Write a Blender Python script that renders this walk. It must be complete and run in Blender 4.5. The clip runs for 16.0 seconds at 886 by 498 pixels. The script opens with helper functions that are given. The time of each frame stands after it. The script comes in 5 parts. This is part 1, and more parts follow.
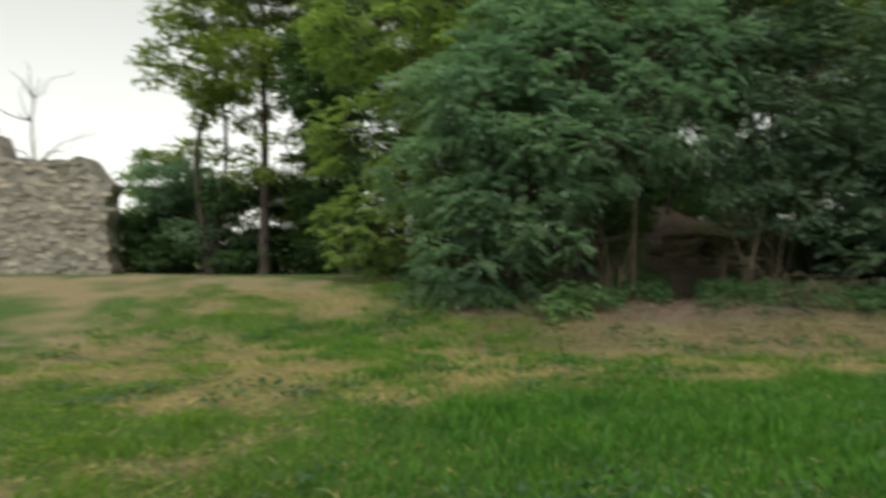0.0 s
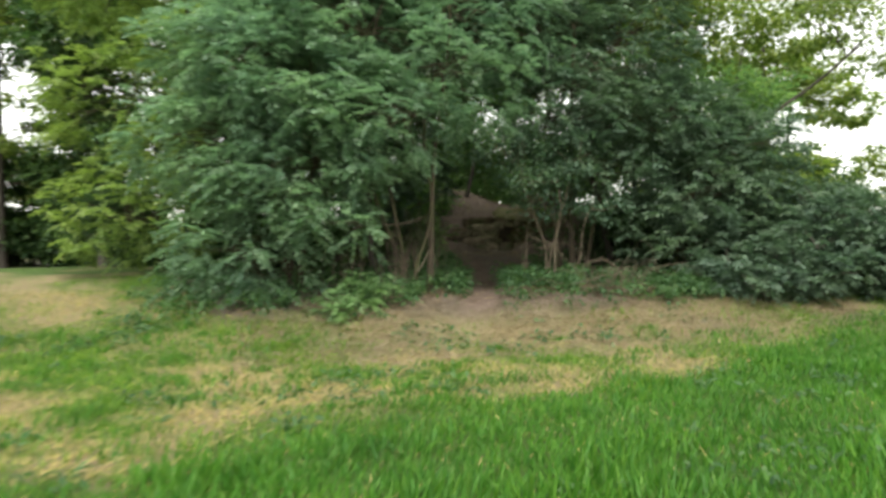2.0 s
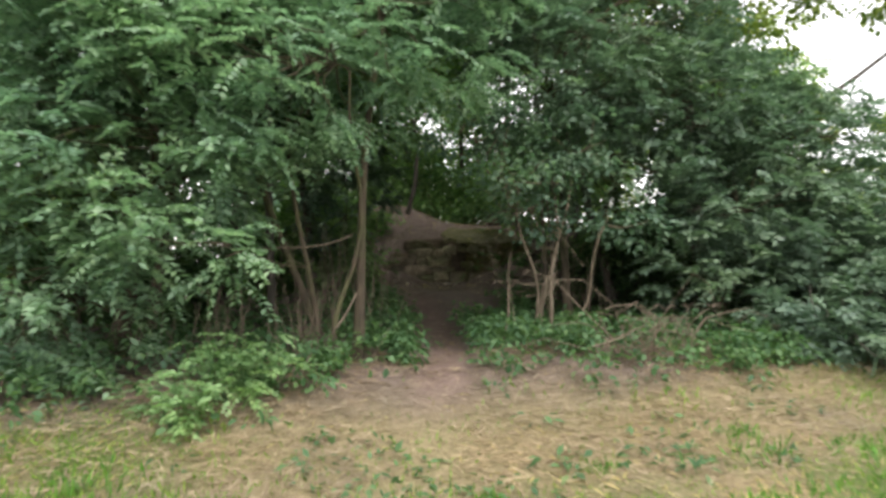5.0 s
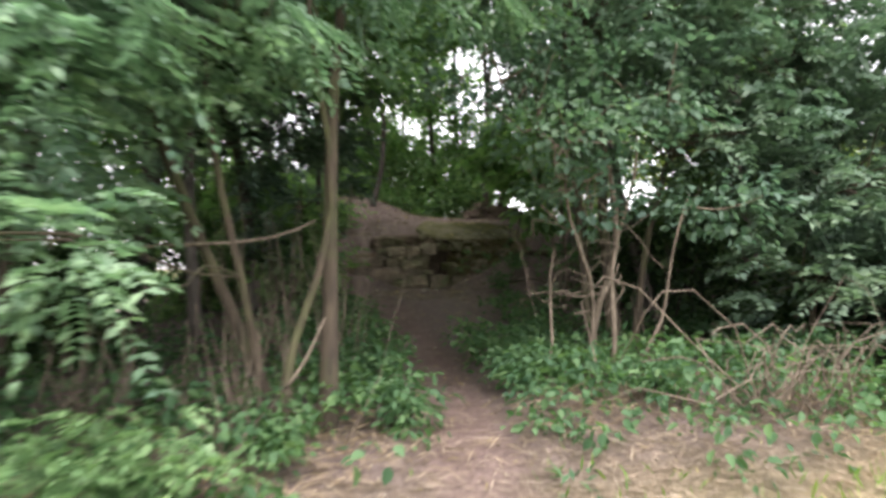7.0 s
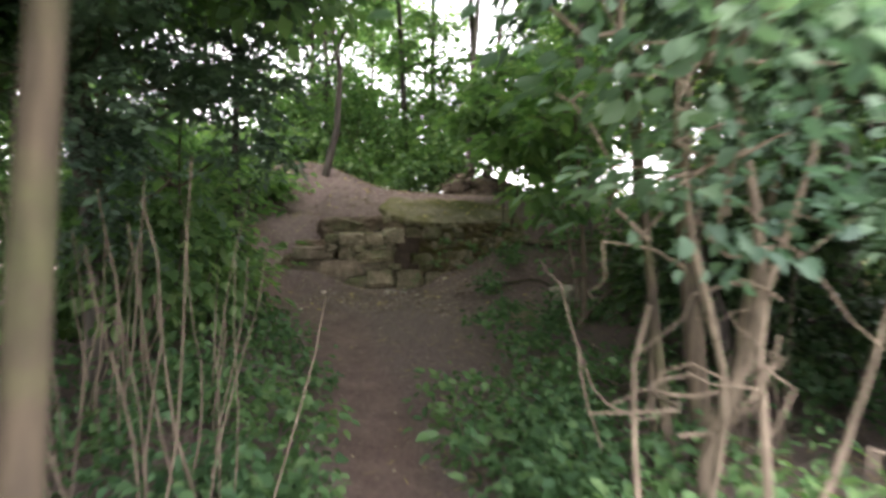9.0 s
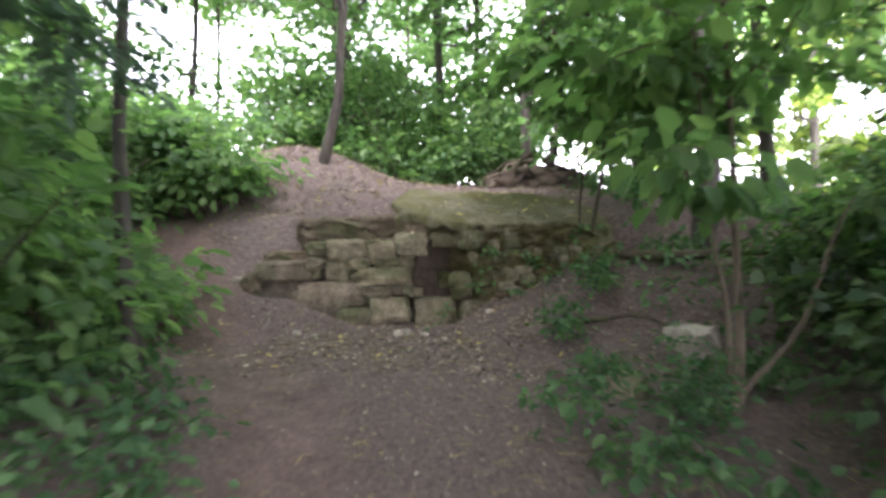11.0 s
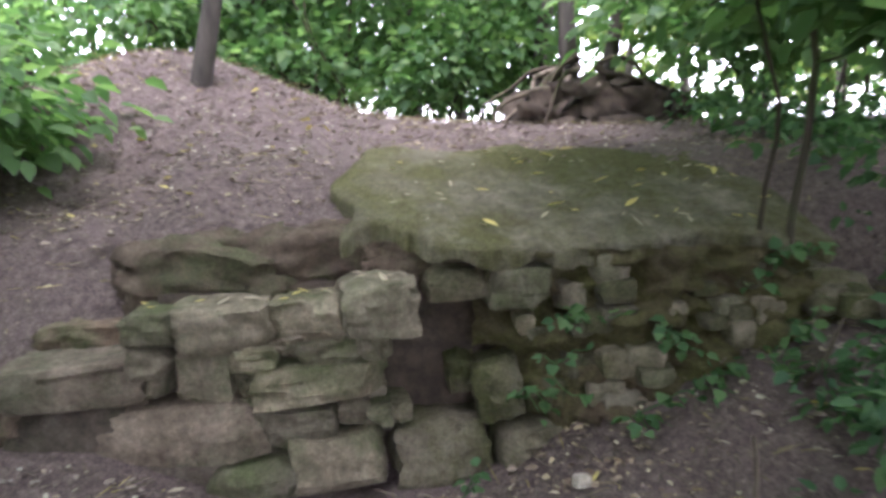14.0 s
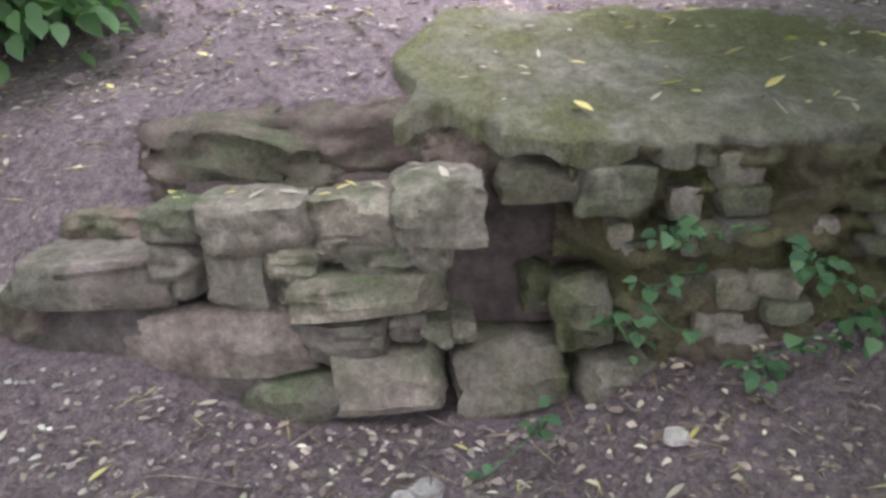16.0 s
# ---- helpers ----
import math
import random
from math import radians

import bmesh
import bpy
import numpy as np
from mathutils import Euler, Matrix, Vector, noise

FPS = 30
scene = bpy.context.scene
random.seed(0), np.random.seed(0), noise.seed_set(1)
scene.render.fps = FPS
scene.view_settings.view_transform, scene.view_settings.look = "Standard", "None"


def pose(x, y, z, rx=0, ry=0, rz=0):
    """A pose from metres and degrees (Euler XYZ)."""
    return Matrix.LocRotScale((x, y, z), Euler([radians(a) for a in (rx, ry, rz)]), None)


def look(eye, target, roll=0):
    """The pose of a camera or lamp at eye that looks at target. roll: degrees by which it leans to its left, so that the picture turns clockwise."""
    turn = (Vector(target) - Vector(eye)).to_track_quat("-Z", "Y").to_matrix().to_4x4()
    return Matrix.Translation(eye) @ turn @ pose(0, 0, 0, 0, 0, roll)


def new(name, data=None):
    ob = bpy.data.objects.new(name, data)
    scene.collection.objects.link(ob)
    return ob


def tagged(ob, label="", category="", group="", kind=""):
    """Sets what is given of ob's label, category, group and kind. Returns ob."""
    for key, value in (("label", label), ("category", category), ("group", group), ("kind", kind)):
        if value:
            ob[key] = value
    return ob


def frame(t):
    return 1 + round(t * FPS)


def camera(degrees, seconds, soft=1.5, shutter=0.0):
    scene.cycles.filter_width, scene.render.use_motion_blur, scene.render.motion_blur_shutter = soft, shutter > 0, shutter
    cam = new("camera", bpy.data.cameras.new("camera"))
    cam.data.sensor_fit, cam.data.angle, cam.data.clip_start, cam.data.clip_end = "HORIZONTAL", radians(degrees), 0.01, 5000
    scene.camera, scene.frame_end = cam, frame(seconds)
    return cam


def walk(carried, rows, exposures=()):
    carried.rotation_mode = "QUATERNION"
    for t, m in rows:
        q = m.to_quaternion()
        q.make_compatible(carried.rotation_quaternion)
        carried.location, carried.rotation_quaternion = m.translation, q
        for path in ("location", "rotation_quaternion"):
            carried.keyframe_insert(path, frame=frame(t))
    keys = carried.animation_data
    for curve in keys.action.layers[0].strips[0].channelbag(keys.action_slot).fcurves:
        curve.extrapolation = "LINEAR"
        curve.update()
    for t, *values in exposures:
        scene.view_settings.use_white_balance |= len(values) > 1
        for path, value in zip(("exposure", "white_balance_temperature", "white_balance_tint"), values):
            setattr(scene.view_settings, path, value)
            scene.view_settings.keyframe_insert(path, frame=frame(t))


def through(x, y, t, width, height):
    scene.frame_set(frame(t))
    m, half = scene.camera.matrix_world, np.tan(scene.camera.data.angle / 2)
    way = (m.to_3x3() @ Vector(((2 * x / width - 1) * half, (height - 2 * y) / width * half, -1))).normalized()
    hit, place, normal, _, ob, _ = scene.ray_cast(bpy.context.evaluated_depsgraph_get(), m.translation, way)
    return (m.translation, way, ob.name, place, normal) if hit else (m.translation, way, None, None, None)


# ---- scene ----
cam = camera(63.1, 16.0, soft=3.1, shutter=0.9)
PATH = [
    (0, (0.021, 0.147, 1.53), (0.018, 2.147, 1.54), 0.3),
    (0.5, (0.118, 0.443, 1.521), (0.307, 2.433, 1.488), -0.0),
    (1, (0.227, 0.928, 1.524), (0.571, 2.897, 1.45), -0.3),
    (1.5, (0.302, 1.569, 1.542), (0.76, 3.515, 1.466), 0.0),
    (2, (0.643, 2.193, 1.557), (1.17, 4.122, 1.526), -0.1),
    (2.5, (0.727, 3.043, 1.581), (1.346, 4.945, 1.549), -0.3),
    (3, (0.879, 3.913, 1.653), (1.558, 5.793, 1.589), -0.5),
    (3.5, (1.096, 4.809, 1.582), (1.807, 6.678, 1.587), -0.6),
    (4, (1.462, 5.637, 1.672), (2.161, 7.51, 1.698), 0.1),
    (6.5, (2.239, 8.991, 1.583), (2.979, 10.848, 1.636), -0.8),
    (7, (2.511, 9.921, 1.658), (3.341, 11.74, 1.695), -0.7),
    (7.5, (2.871, 10.657, 1.729), (3.77, 12.443, 1.692), 0.1),
    (8, (3.265, 11.428, 1.83), (4.203, 13.193, 1.754), 1.3),
    (8.5, (3.602, 12.135, 1.936), (4.541, 13.899, 1.868), 0.6),
    (9, (3.937, 12.866, 2.043), (4.826, 14.656, 1.979), 0.1),
    (11.5, (5.876, 16.844, 1.897), (6.634, 18.695, 1.886), -0.1),
    (12, (6.112, 17.697, 2.105), (6.9, 19.535, 2.055), 0.1),
    (12.5, (6.322, 18.415, 2.271), (7.109, 20.251, 2.177), -0.4),
    (13, (6.527, 18.941, 2.401), (7.295, 20.782, 2.255), -0.5),
    (13.5, (6.687, 19.271, 2.483), (7.496, 21.087, 2.262), -1.3),
    (14, (6.828, 19.604, 2.555), (7.685, 21.381, 2.223), -1.8),
    (14.5, (6.941, 19.851, 2.575), (7.732, 21.636, 2.139), -1.8),
    (15, (7.134, 19.945, 2.538), (7.734, 21.76, 1.951), -2.3),
    (15.5, (7.133, 20.012, 2.511), (7.704, 21.815, 1.861), -1.8),
    (16, (7.15, 20.034, 2.512), (7.69, 21.843, 1.852), -1.9),
]
walk(cam, [(t, look(eye, target, roll)) for t, eye, target, roll in PATH],
     exposures=[(0.0, 0.42, 7000, 4), (1.0, 1.08, 7000, 3), (3.5, 1.58, 6950, 7), (7.0, 2.38, 6500, 19), (9.0, 3.15, 6550, 21), (11.5, 4.02, 5900, 27), (14.0, 3.98, 5700, 29), (16.0, 4.5, 5450, 36)])

# ---- world and light: an overcast day ----
world = bpy.data.worlds.new("overcast")
scene.world = world
world.use_nodes = True
wn = world.node_tree.nodes
wl = world.node_tree.links
sky = wn.new("ShaderNodeTexSky")
sky.sky_type = "NISHITA"
sky.sun_disc = False
sky.sun_elevation = radians(60)
sky.sun_rotation = radians(195)
sky.dust_density = 1.0
sky.ozone_density = 0.5
hsv = wn.new("ShaderNodeHueSaturation")
hsv.inputs["Saturation"].default_value = 0.12
wl.new(sky.outputs[0], hsv.inputs["Color"])
wl.new(hsv.outputs[0], wn["Background"].inputs[0])
wn["Background"].inputs[1].default_value = 0.15
sun = new("sun", bpy.data.lights.new("sun", "SUN"))
sun.data.energy = 1.4
sun.data.angle = radians(40)
sun.data.color = (1.0, 0.97, 0.93)
sun.matrix_world = look((-2, -7, 34), (3, 12, 0))

# ---- materials ----


def material(name, rough=0.8):
    m = bpy.data.materials.new(name)
    m.use_nodes = True
    b = m.node_tree.nodes["Principled BSDF"]
    b.inputs["Roughness"].default_value = rough
    b.inputs["Specular IOR Level"].default_value = 0.4
    return m, m.node_tree.nodes, m.node_tree.links, b


def ramp(nodes, stops):
    r = nodes.new("ShaderNodeValToRGB")
    e = r.color_ramp.elements
    while len(e) < len(stops):
        e.new(0.5)
    for el, (p, c) in zip(e, stops):
        el.position, el.color = p, (*c, 1)
    return r


def noise_node(nodes, links, scale, detail=6.0, rough=0.6, coord="Object"):
    tc = nodes.new("ShaderNodeTexCoord")
    n = nodes.new("ShaderNodeTexNoise")
    n.inputs["Scale"].default_value = scale
    n.inputs["Detail"].default_value = detail
    n.inputs["Roughness"].default_value = rough
    links.new(tc.outputs[coord], n.inputs["Vector"])
    return n


def mixed(nodes, links, fac, a, b, blend="MIX"):
    m = nodes.new("ShaderNodeMix")
    m.data_type = "RGBA"
    m.blend_type = blend
    for sock, val in ((m.inputs[0], fac), (m.inputs[6], a), (m.inputs[7], b)):
        if isinstance(val, (int, float)):
            sock.default_value = val
        elif isinstance(val, tuple):
            sock.default_value = (*val, 1)
        else:
            links.new(val, sock)
    return m.outputs[2]


def bumped(nodes, links, bsdf, height, strength, distance):
    bp = nodes.new("ShaderNodeBump")
    bp.inputs["Strength"].default_value = strength
    bp.inputs["Distance"].default_value = distance
    links.new(height, bp.inputs["Height"])
    links.new(bp.outputs[0], bsdf.inputs["Normal"])


def rock_material(name, stops, moss=(0.085, 0.095, 0.045), moss_amount=0.4, scale=6.0, moss_scale=7.0, bump=0.8):
    """Rough stone: grain, blotches, dark pits, and moss in patches; every stone takes its own piece of the pattern."""
    m, n, l, b = material(name, 0.95)
    b.inputs["Specular IOR Level"].default_value = 0.15
    tc = n.new("ShaderNodeTexCoord")
    info = n.new("ShaderNodeObjectInfo")
    sh = n.new("ShaderNodeVectorMath")
    sh.operation = "ADD"
    mul = n.new("ShaderNodeMath")
    mul.operation = "MULTIPLY"
    mul.inputs[1].default_value = 37.0
    l.new(info.outputs["Random"], mul.inputs[0])
    l.new(tc.outputs["Object"], sh.inputs[0])
    l.new(mul.outputs[0], sh.inputs[1])

    def tex(sc, detail, rough):
        t = n.new("ShaderNodeTexNoise")
        t.inputs["Scale"].default_value = sc
        t.inputs["Detail"].default_value = detail
        t.inputs["Roughness"].default_value = rough
        l.new(sh.outputs[0], t.inputs["Vector"])
        return t

    big, fine, grow, patch = tex(scale, 9, 0.68), tex(scale * 16, 6, 0.7), tex(moss_scale, 8, 0.75), tex(moss_scale * 0.35, 3, 0.5)
    r = ramp(n, stops)
    l.new(big.outputs[0], r.inputs[0])
    grain = ramp(n, [(0.3, (0.84, 0.835, 0.83)), (0.5, (1.0, 1.0, 1.0)), (0.72, (1.12, 1.115, 1.11))])
    l.new(fine.outputs[0], grain.inputs[0])
    spot = mixed(n, l, 1.0, r.outputs[0], grain.outputs[0], "MULTIPLY")
    vr = ramp(n, [(0.0, (0.58, 0.58, 0.57)), (0.5, (0.95, 0.94, 0.92)), (1.0, (1.3, 1.25, 1.17))])
    l.new(info.outputs["Random"], vr.inputs[0])
    spot = mixed(n, l, 1.0, spot, vr.outputs[0], "MULTIPLY")
    add = n.new("ShaderNodeMath")
    add.operation = "ADD"
    l.new(grow.outputs[0], add.inputs[0])
    l.new(patch.outputs[0], add.inputs[1])
    lo = 1.22 - 0.5 * moss_amount
    gr = n.new("ShaderNodeMapRange")
    gr.inputs["From Min"].default_value = lo
    gr.inputs["From Max"].default_value = lo + 0.34
    l.new(add.outputs[0], gr.inputs["Value"])
    mc = ramp(n, [(0.3, tuple(c * 0.6 for c in moss)), (0.7, tuple(c * 1.5 for c in moss))])
    l.new(fine.outputs[0], mc.inputs[0])
    mid = tex(scale * 4.2, 8, 0.78)
    mottle = ramp(n, [(0.32, (0.66, 0.655, 0.64)), (0.5, (1.0, 1.0, 1.0)), (0.68, (1.34, 1.325, 1.29))])
    l.new(mid.outputs[0], mottle.inputs[0])
    body = mixed(n, l, gr.outputs[0], spot, mc.outputs[0])
    l.new(mixed(n, l, 1.0, body, mottle.outputs[0], "MULTIPLY"), b.inputs["Base Color"])
    hb = mixed(n, l, 0.18, mixed(n, l, 0.35, big.outputs[0], mid.outputs[0]), fine.outputs[0])
    bumped(n, l, b, hb, bump, 0.05)
    return m


def leaf_material(name, a, b_col, c_col, rough=0.5, through=0.45, glow=(1.35, 1.5, 0.85)):
    """Foliage: colour varies leaf by leaf and in broad drifts; some light passes through."""
    m, n, l, b = material(name, rough)
    geo = n.new("ShaderNodeNewGeometry")
    r = ramp(n, [(0.0, a), (0.55, b_col), (1.0, c_col)])
    l.new(geo.outputs["Random Per Island"], r.inputs[0])
    drift = noise_node(n, l, 0.9, 3)
    dr = ramp(n, [(0.3, (0.75, 0.8, 0.85)), (0.7, (1.2, 1.15, 0.95))])
    l.new(drift.outputs[0], dr.inputs[0])
    col = mixed(n, l, 1.0, r.outputs[0], dr.outputs[0], "MULTIPLY")
    l.new(col, b.inputs["Base Color"])
    tr = n.new("ShaderNodeBsdfTranslucent")
    l.new(mixed(n, l, 1.0, col, glow, "MULTIPLY"), tr.inputs["Color"])
    mx = n.new("ShaderNodeMixShader")
    mx.inputs[0].default_value = through
    l.new(b.outputs[0], mx.inputs[1])
    l.new(tr.outputs[0], mx.inputs[2])
    l.new(mx.outputs[0], n["Material Output"].inputs[0])
    return m


def bark_material(name, dark, light, scale=14.0, moss=0.0):
    m, n, l, b = material(name, 0.9)
    tc = n.new("ShaderNodeTexCoord")
    mp = n.new("ShaderNodeMapping")
    mp.inputs["Scale"].default_value = (1, 1, 0.18)
    l.new(tc.outputs["Object"], mp.inputs["Vector"])
    w = n.new("ShaderNodeTexNoise")
    w.inputs["Scale"].default_value = scale
    w.inputs["Detail"].default_value = 8
    l.new(mp.outputs[0], w.inputs["Vector"])
    r = ramp(n, [(0.3, dark), (0.7, light)])
    l.new(w.outputs[0], r.inputs[0])
    big = noise_node(n, l, 2.5, 4)
    gr = ramp(n, [(0.45, (0, 0, 0)), (0.7, (moss, moss, moss))])
    l.new(big.outputs[0], gr.inputs[0])
    l.new(mixed(n, l, gr.outputs[0], r.outputs[0], (0.08, 0.10, 0.03)), b.inputs["Base Color"])
    bumped(n, l, b, w.outputs[0], 0.8, 0.02)
    return m


M_BARK = bark_material("locust_bark", (0.024, 0.018, 0.012), (0.082, 0.062, 0.040), moss=0.5)
M_BARK_DARK = bark_material("dark_bark", (0.03, 0.026, 0.022), (0.10, 0.085, 0.07))
M_TWIG = bark_material("pale_twig", (0.062, 0.047, 0.032), (0.185, 0.148, 0.106), 30)
M_LOCUST = leaf_material("locust_leaf", (0.106, 0.180, 0.124), (0.158, 0.250, 0.172), (0.232, 0.338, 0.240), through=0.45, glow=(1.15, 1.4, 1.0))
# locust leaf scaled darker: shade painted into the right-hand foliage
M_LOCUST_SHADED = leaf_material("shaded_locust_leaf", (0.068, 0.112, 0.080), (0.104, 0.160, 0.114), (0.156, 0.225, 0.160), through=0.35, glow=(1.15, 1.4, 1.0))
M_LOCUST_L = leaf_material("pale_locust_leaf", (0.125, 0.205, 0.140), (0.180, 0.280, 0.190), (0.260, 0.365, 0.250), through=0.45, glow=(1.15, 1.4, 1.0))
M_SEEDLING = leaf_material("seedling_leaf", (0.135, 0.240, 0.112), (0.195, 0.315, 0.150), (0.275, 0.400, 0.205), through=0.45, glow=(1.2, 1.4, 0.95))
M_LOCUST_YL = leaf_material("light_yellow_green_leaf", (0.140, 0.215, 0.078), (0.208, 0.290, 0.104), (0.295, 0.375, 0.145), through=0.5)
M_LOCUST_Y = leaf_material("yellow_green_leaf", (0.095, 0.150, 0.042), (0.150, 0.210, 0.058), (0.235, 0.285, 0.085))
M_GREYLEAF = leaf_material("grey_green_leaf", (0.056, 0.104, 0.070), (0.086, 0.146, 0.098), (0.135, 0.205, 0.140), 0.62, 0.45, (1.15, 1.4, 1.0))
M_DARKLEAF = leaf_material("dark_leaf", (0.030, 0.068, 0.030), (0.052, 0.100, 0.042), (0.090, 0.145, 0.062))
M_WOODLEAF = leaf_material("wood_leaf", (0.075, 0.148, 0.066), (0.118, 0.208, 0.096), (0.195, 0.295, 0.138), 0.6, 0.62)
M_HERB = leaf_material("herb_leaf", (0.042, 0.100, 0.046), (0.072, 0.150, 0.066), (0.122, 0.210, 0.096), 0.68)
M_GRASS = leaf_material("grass_blade", (0.068, 0.165, 0.018), (0.118, 0.240, 0.027), (0.215, 0.325, 0.052), 0.55, 0.35)
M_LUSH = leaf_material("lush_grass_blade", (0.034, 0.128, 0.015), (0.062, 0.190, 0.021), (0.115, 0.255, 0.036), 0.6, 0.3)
M_STRAW = leaf_material("dry_grass", (0.24, 0.19, 0.075), (0.38, 0.31, 0.125), (0.50, 0.43, 0.20), 0.7, 0.2)
M_RUIN = rock_material("ruin_stone", [(0.25, (0.20, 0.18, 0.16)), (0.5, (0.38, 0.35, 0.31)), (0.75, (0.54, 0.50, 0.44))], (0.13, 0.13, 0.12), 0.55, 2.5, 1.1)
M_RUBBLE = rock_material("wall_stone", [(0.3, (0.110, 0.094, 0.066)), (0.5, (0.222, 0.192, 0.138)), (0.72, (0.40, 0.355, 0.265))], (0.105, 0.118, 0.056), 0.6, 9.0)
M_BROWN_STONE = rock_material("earth_stained_stone", [(0.3, (0.095, 0.076, 0.058)), (0.5, (0.170, 0.140, 0.108)), (0.72, (0.275, 0.236, 0.186))], (0.09, 0.098, 0.055), 0.5, 8.0)
M_MOSSY = rock_material("mossy_slab", [(0.3, (0.115, 0.105, 0.076)), (0.5, (0.175, 0.16, 0.118)), (0.72, (0.31, 0.285, 0.225))], (0.110, 0.108, 0.046), 0.9, 7.0, 4.5, 1.0)
# mossier stone, with the slab's shadow also darkened into its colour
M_RUBBLE_MOSS_SHADED = rock_material("shaded_mossy_wall_stone", [(0.25, (0.09, 0.078, 0.058)), (0.5, (0.17, 0.15, 0.11)), (0.8, (0.32, 0.285, 0.22))], (0.075, 0.080, 0.032), 0.75)

# ---- mesh helpers ----


def as_mesh(name, verts, faces, mat, smooth=False):
    me = bpy.data.meshes.new(name)
    verts = np.asarray(verts, dtype=np.float32)
    if isinstance(faces, np.ndarray):
        k = faces.shape[1]
        me.vertices.add(len(verts))
        me.vertices.foreach_set("co", verts.ravel())
        me.loops.add(faces.size)
        me.loops.foreach_set("vertex_index", faces.astype(np.int32).ravel())
        me.polygons.add(len(faces))
        me.polygons.foreach_set("loop_start", np.arange(0, faces.size, k, dtype=np.int32))
        me.update(calc_edges=True)
    else:
        me.from_pydata(verts.tolist(), [], faces)
    me.materials.append(mat)
    if smooth:
        me.polygons.foreach_set("use_smooth", np.ones(len(me.polygons), dtype=bool))
    return me


def part(name, data, mat, parent=None, label="", smooth=False):
    me = data if isinstance(data, bpy.types.Mesh) else as_mesh(name, data[0], data[1], mat, smooth)
    ob = new(name, me)
    ob.parent = parent
    if label:
        tagged(ob, label)
    return ob


def root(name, at, label, category, group="", turn=0.0, kind=""):
    ob = new(name)
    ob.empty_display_size = 0.2
    ob.matrix_world = pose(*at, 0, 0, turn)
    return tagged(ob, label, category, group, kind)


def tubes(paths, sides=6):
    """Round tapering stems along the given polylines: list of (points, radii)."""
    vs, fs, base = [], [], 0
    ring = np.linspace(0, 2 * math.pi, sides, endpoint=False)
    for pts, rad in paths:
        pts = np.asarray(pts, float)
        d = np.gradient(pts, axis=0)
        d /= np.linalg.norm(d, axis=1)[:, None] + 1e-9
        ref = np.array([0.31, 0.17, 0.2]) + np.abs(d[:, ::-1]) * 0.5
        a = np.cross(d, ref)
        a /= np.linalg.norm(a, axis=1)[:, None] + 1e-9
        b = np.cross(d, a)
        rad = np.asarray(rad, float)[:, None, None]
        v = pts[:, None] + rad * (np.cos(ring)[None, :, None] * a[:, None] + np.sin(ring)[None, :, None] * b[:, None])
        n = len(pts)
        vs.append(v.reshape(-1, 3))
        i, j = np.meshgrid(np.arange(n - 1), np.arange(sides), indexing="ij")
        q = np.stack([i * sides + j, i * sides + (j + 1) % sides, (i + 1) * sides + (j + 1) % sides, (i + 1) * sides + j], -1).reshape(-1, 4)
        fs.append(q + base)
        base += n * sides
    return np.concatenate(vs), np.concatenate(fs)


def curve_path(rng, a, b, n=6, wobble=0.08, sag=0.0):
    """A crooked line from a to b."""
    a, b = np.asarray(a, float), np.asarray(b, float)
    t = np.linspace(0, 1, n)[:, None]
    length = np.linalg.norm(b - a)
    off = sum(rng.normal(0, wobble * length / k, 3) * np.sin(t * math.pi * k) for k in (1, 2, 3))
    off[:, 2] -= sag * length * (t[:, 0] * (1 - t[:, 0])) * 4
    return a + (b - a) * t + off


def norm_rows(v):
    return v / (np.linalg.norm(v, axis=-1, keepdims=True) + 1e-9)


def blades(base, way, up, length, width):
    """Leaf blades as folded kites: base point, direction, face normal."""
    side = norm_rows(np.cross(way, up))
    mid = base + way * (length * 0.45)[:, None]
    fold = norm_rows(np.cross(side, way)) * (width * 0.18)[:, None]
    tip = base + way * length[:, None] - fold * 0.6
    l = mid + side * (width * 0.5)[:, None] + fold
    r = mid - side * (width * 0.5)[:, None] + fold
    n = len(base)
    v = np.stack([base, l, tip, r], 1).reshape(-1, 3)
    f = np.arange(4 * n).reshape(n, 4)
    return v, f


def full_leaves(base, way, up, length, width):
    """Whole leaves: six-sided, folded along the midrib, drooping at the tip."""
    side = norm_rows(np.cross(way, up))
    nrm = norm_rows(np.cross(side, way))
    L, W = length[:, None], width[:, None]

    def at(t, s, lift):
        return base + way * L * t + side * W * s + nrm * W * lift

    v = np.stack([base, at(0.22, 0.42, 0.10), at(0.62, 0.40, 0.08), at(1.0, 0.0, -0.22), at(0.62, -0.40, 0.08), at(0.22, -0.42, 0.10)], 1).reshape(-1, 3)
    n = len(base)
    k = np.arange(n)[:, None] * 6
    f = np.stack([k + [0, 1, 2, 3], k + [0, 3, 4, 5]], 1).reshape(-1, 4)
    return v, f


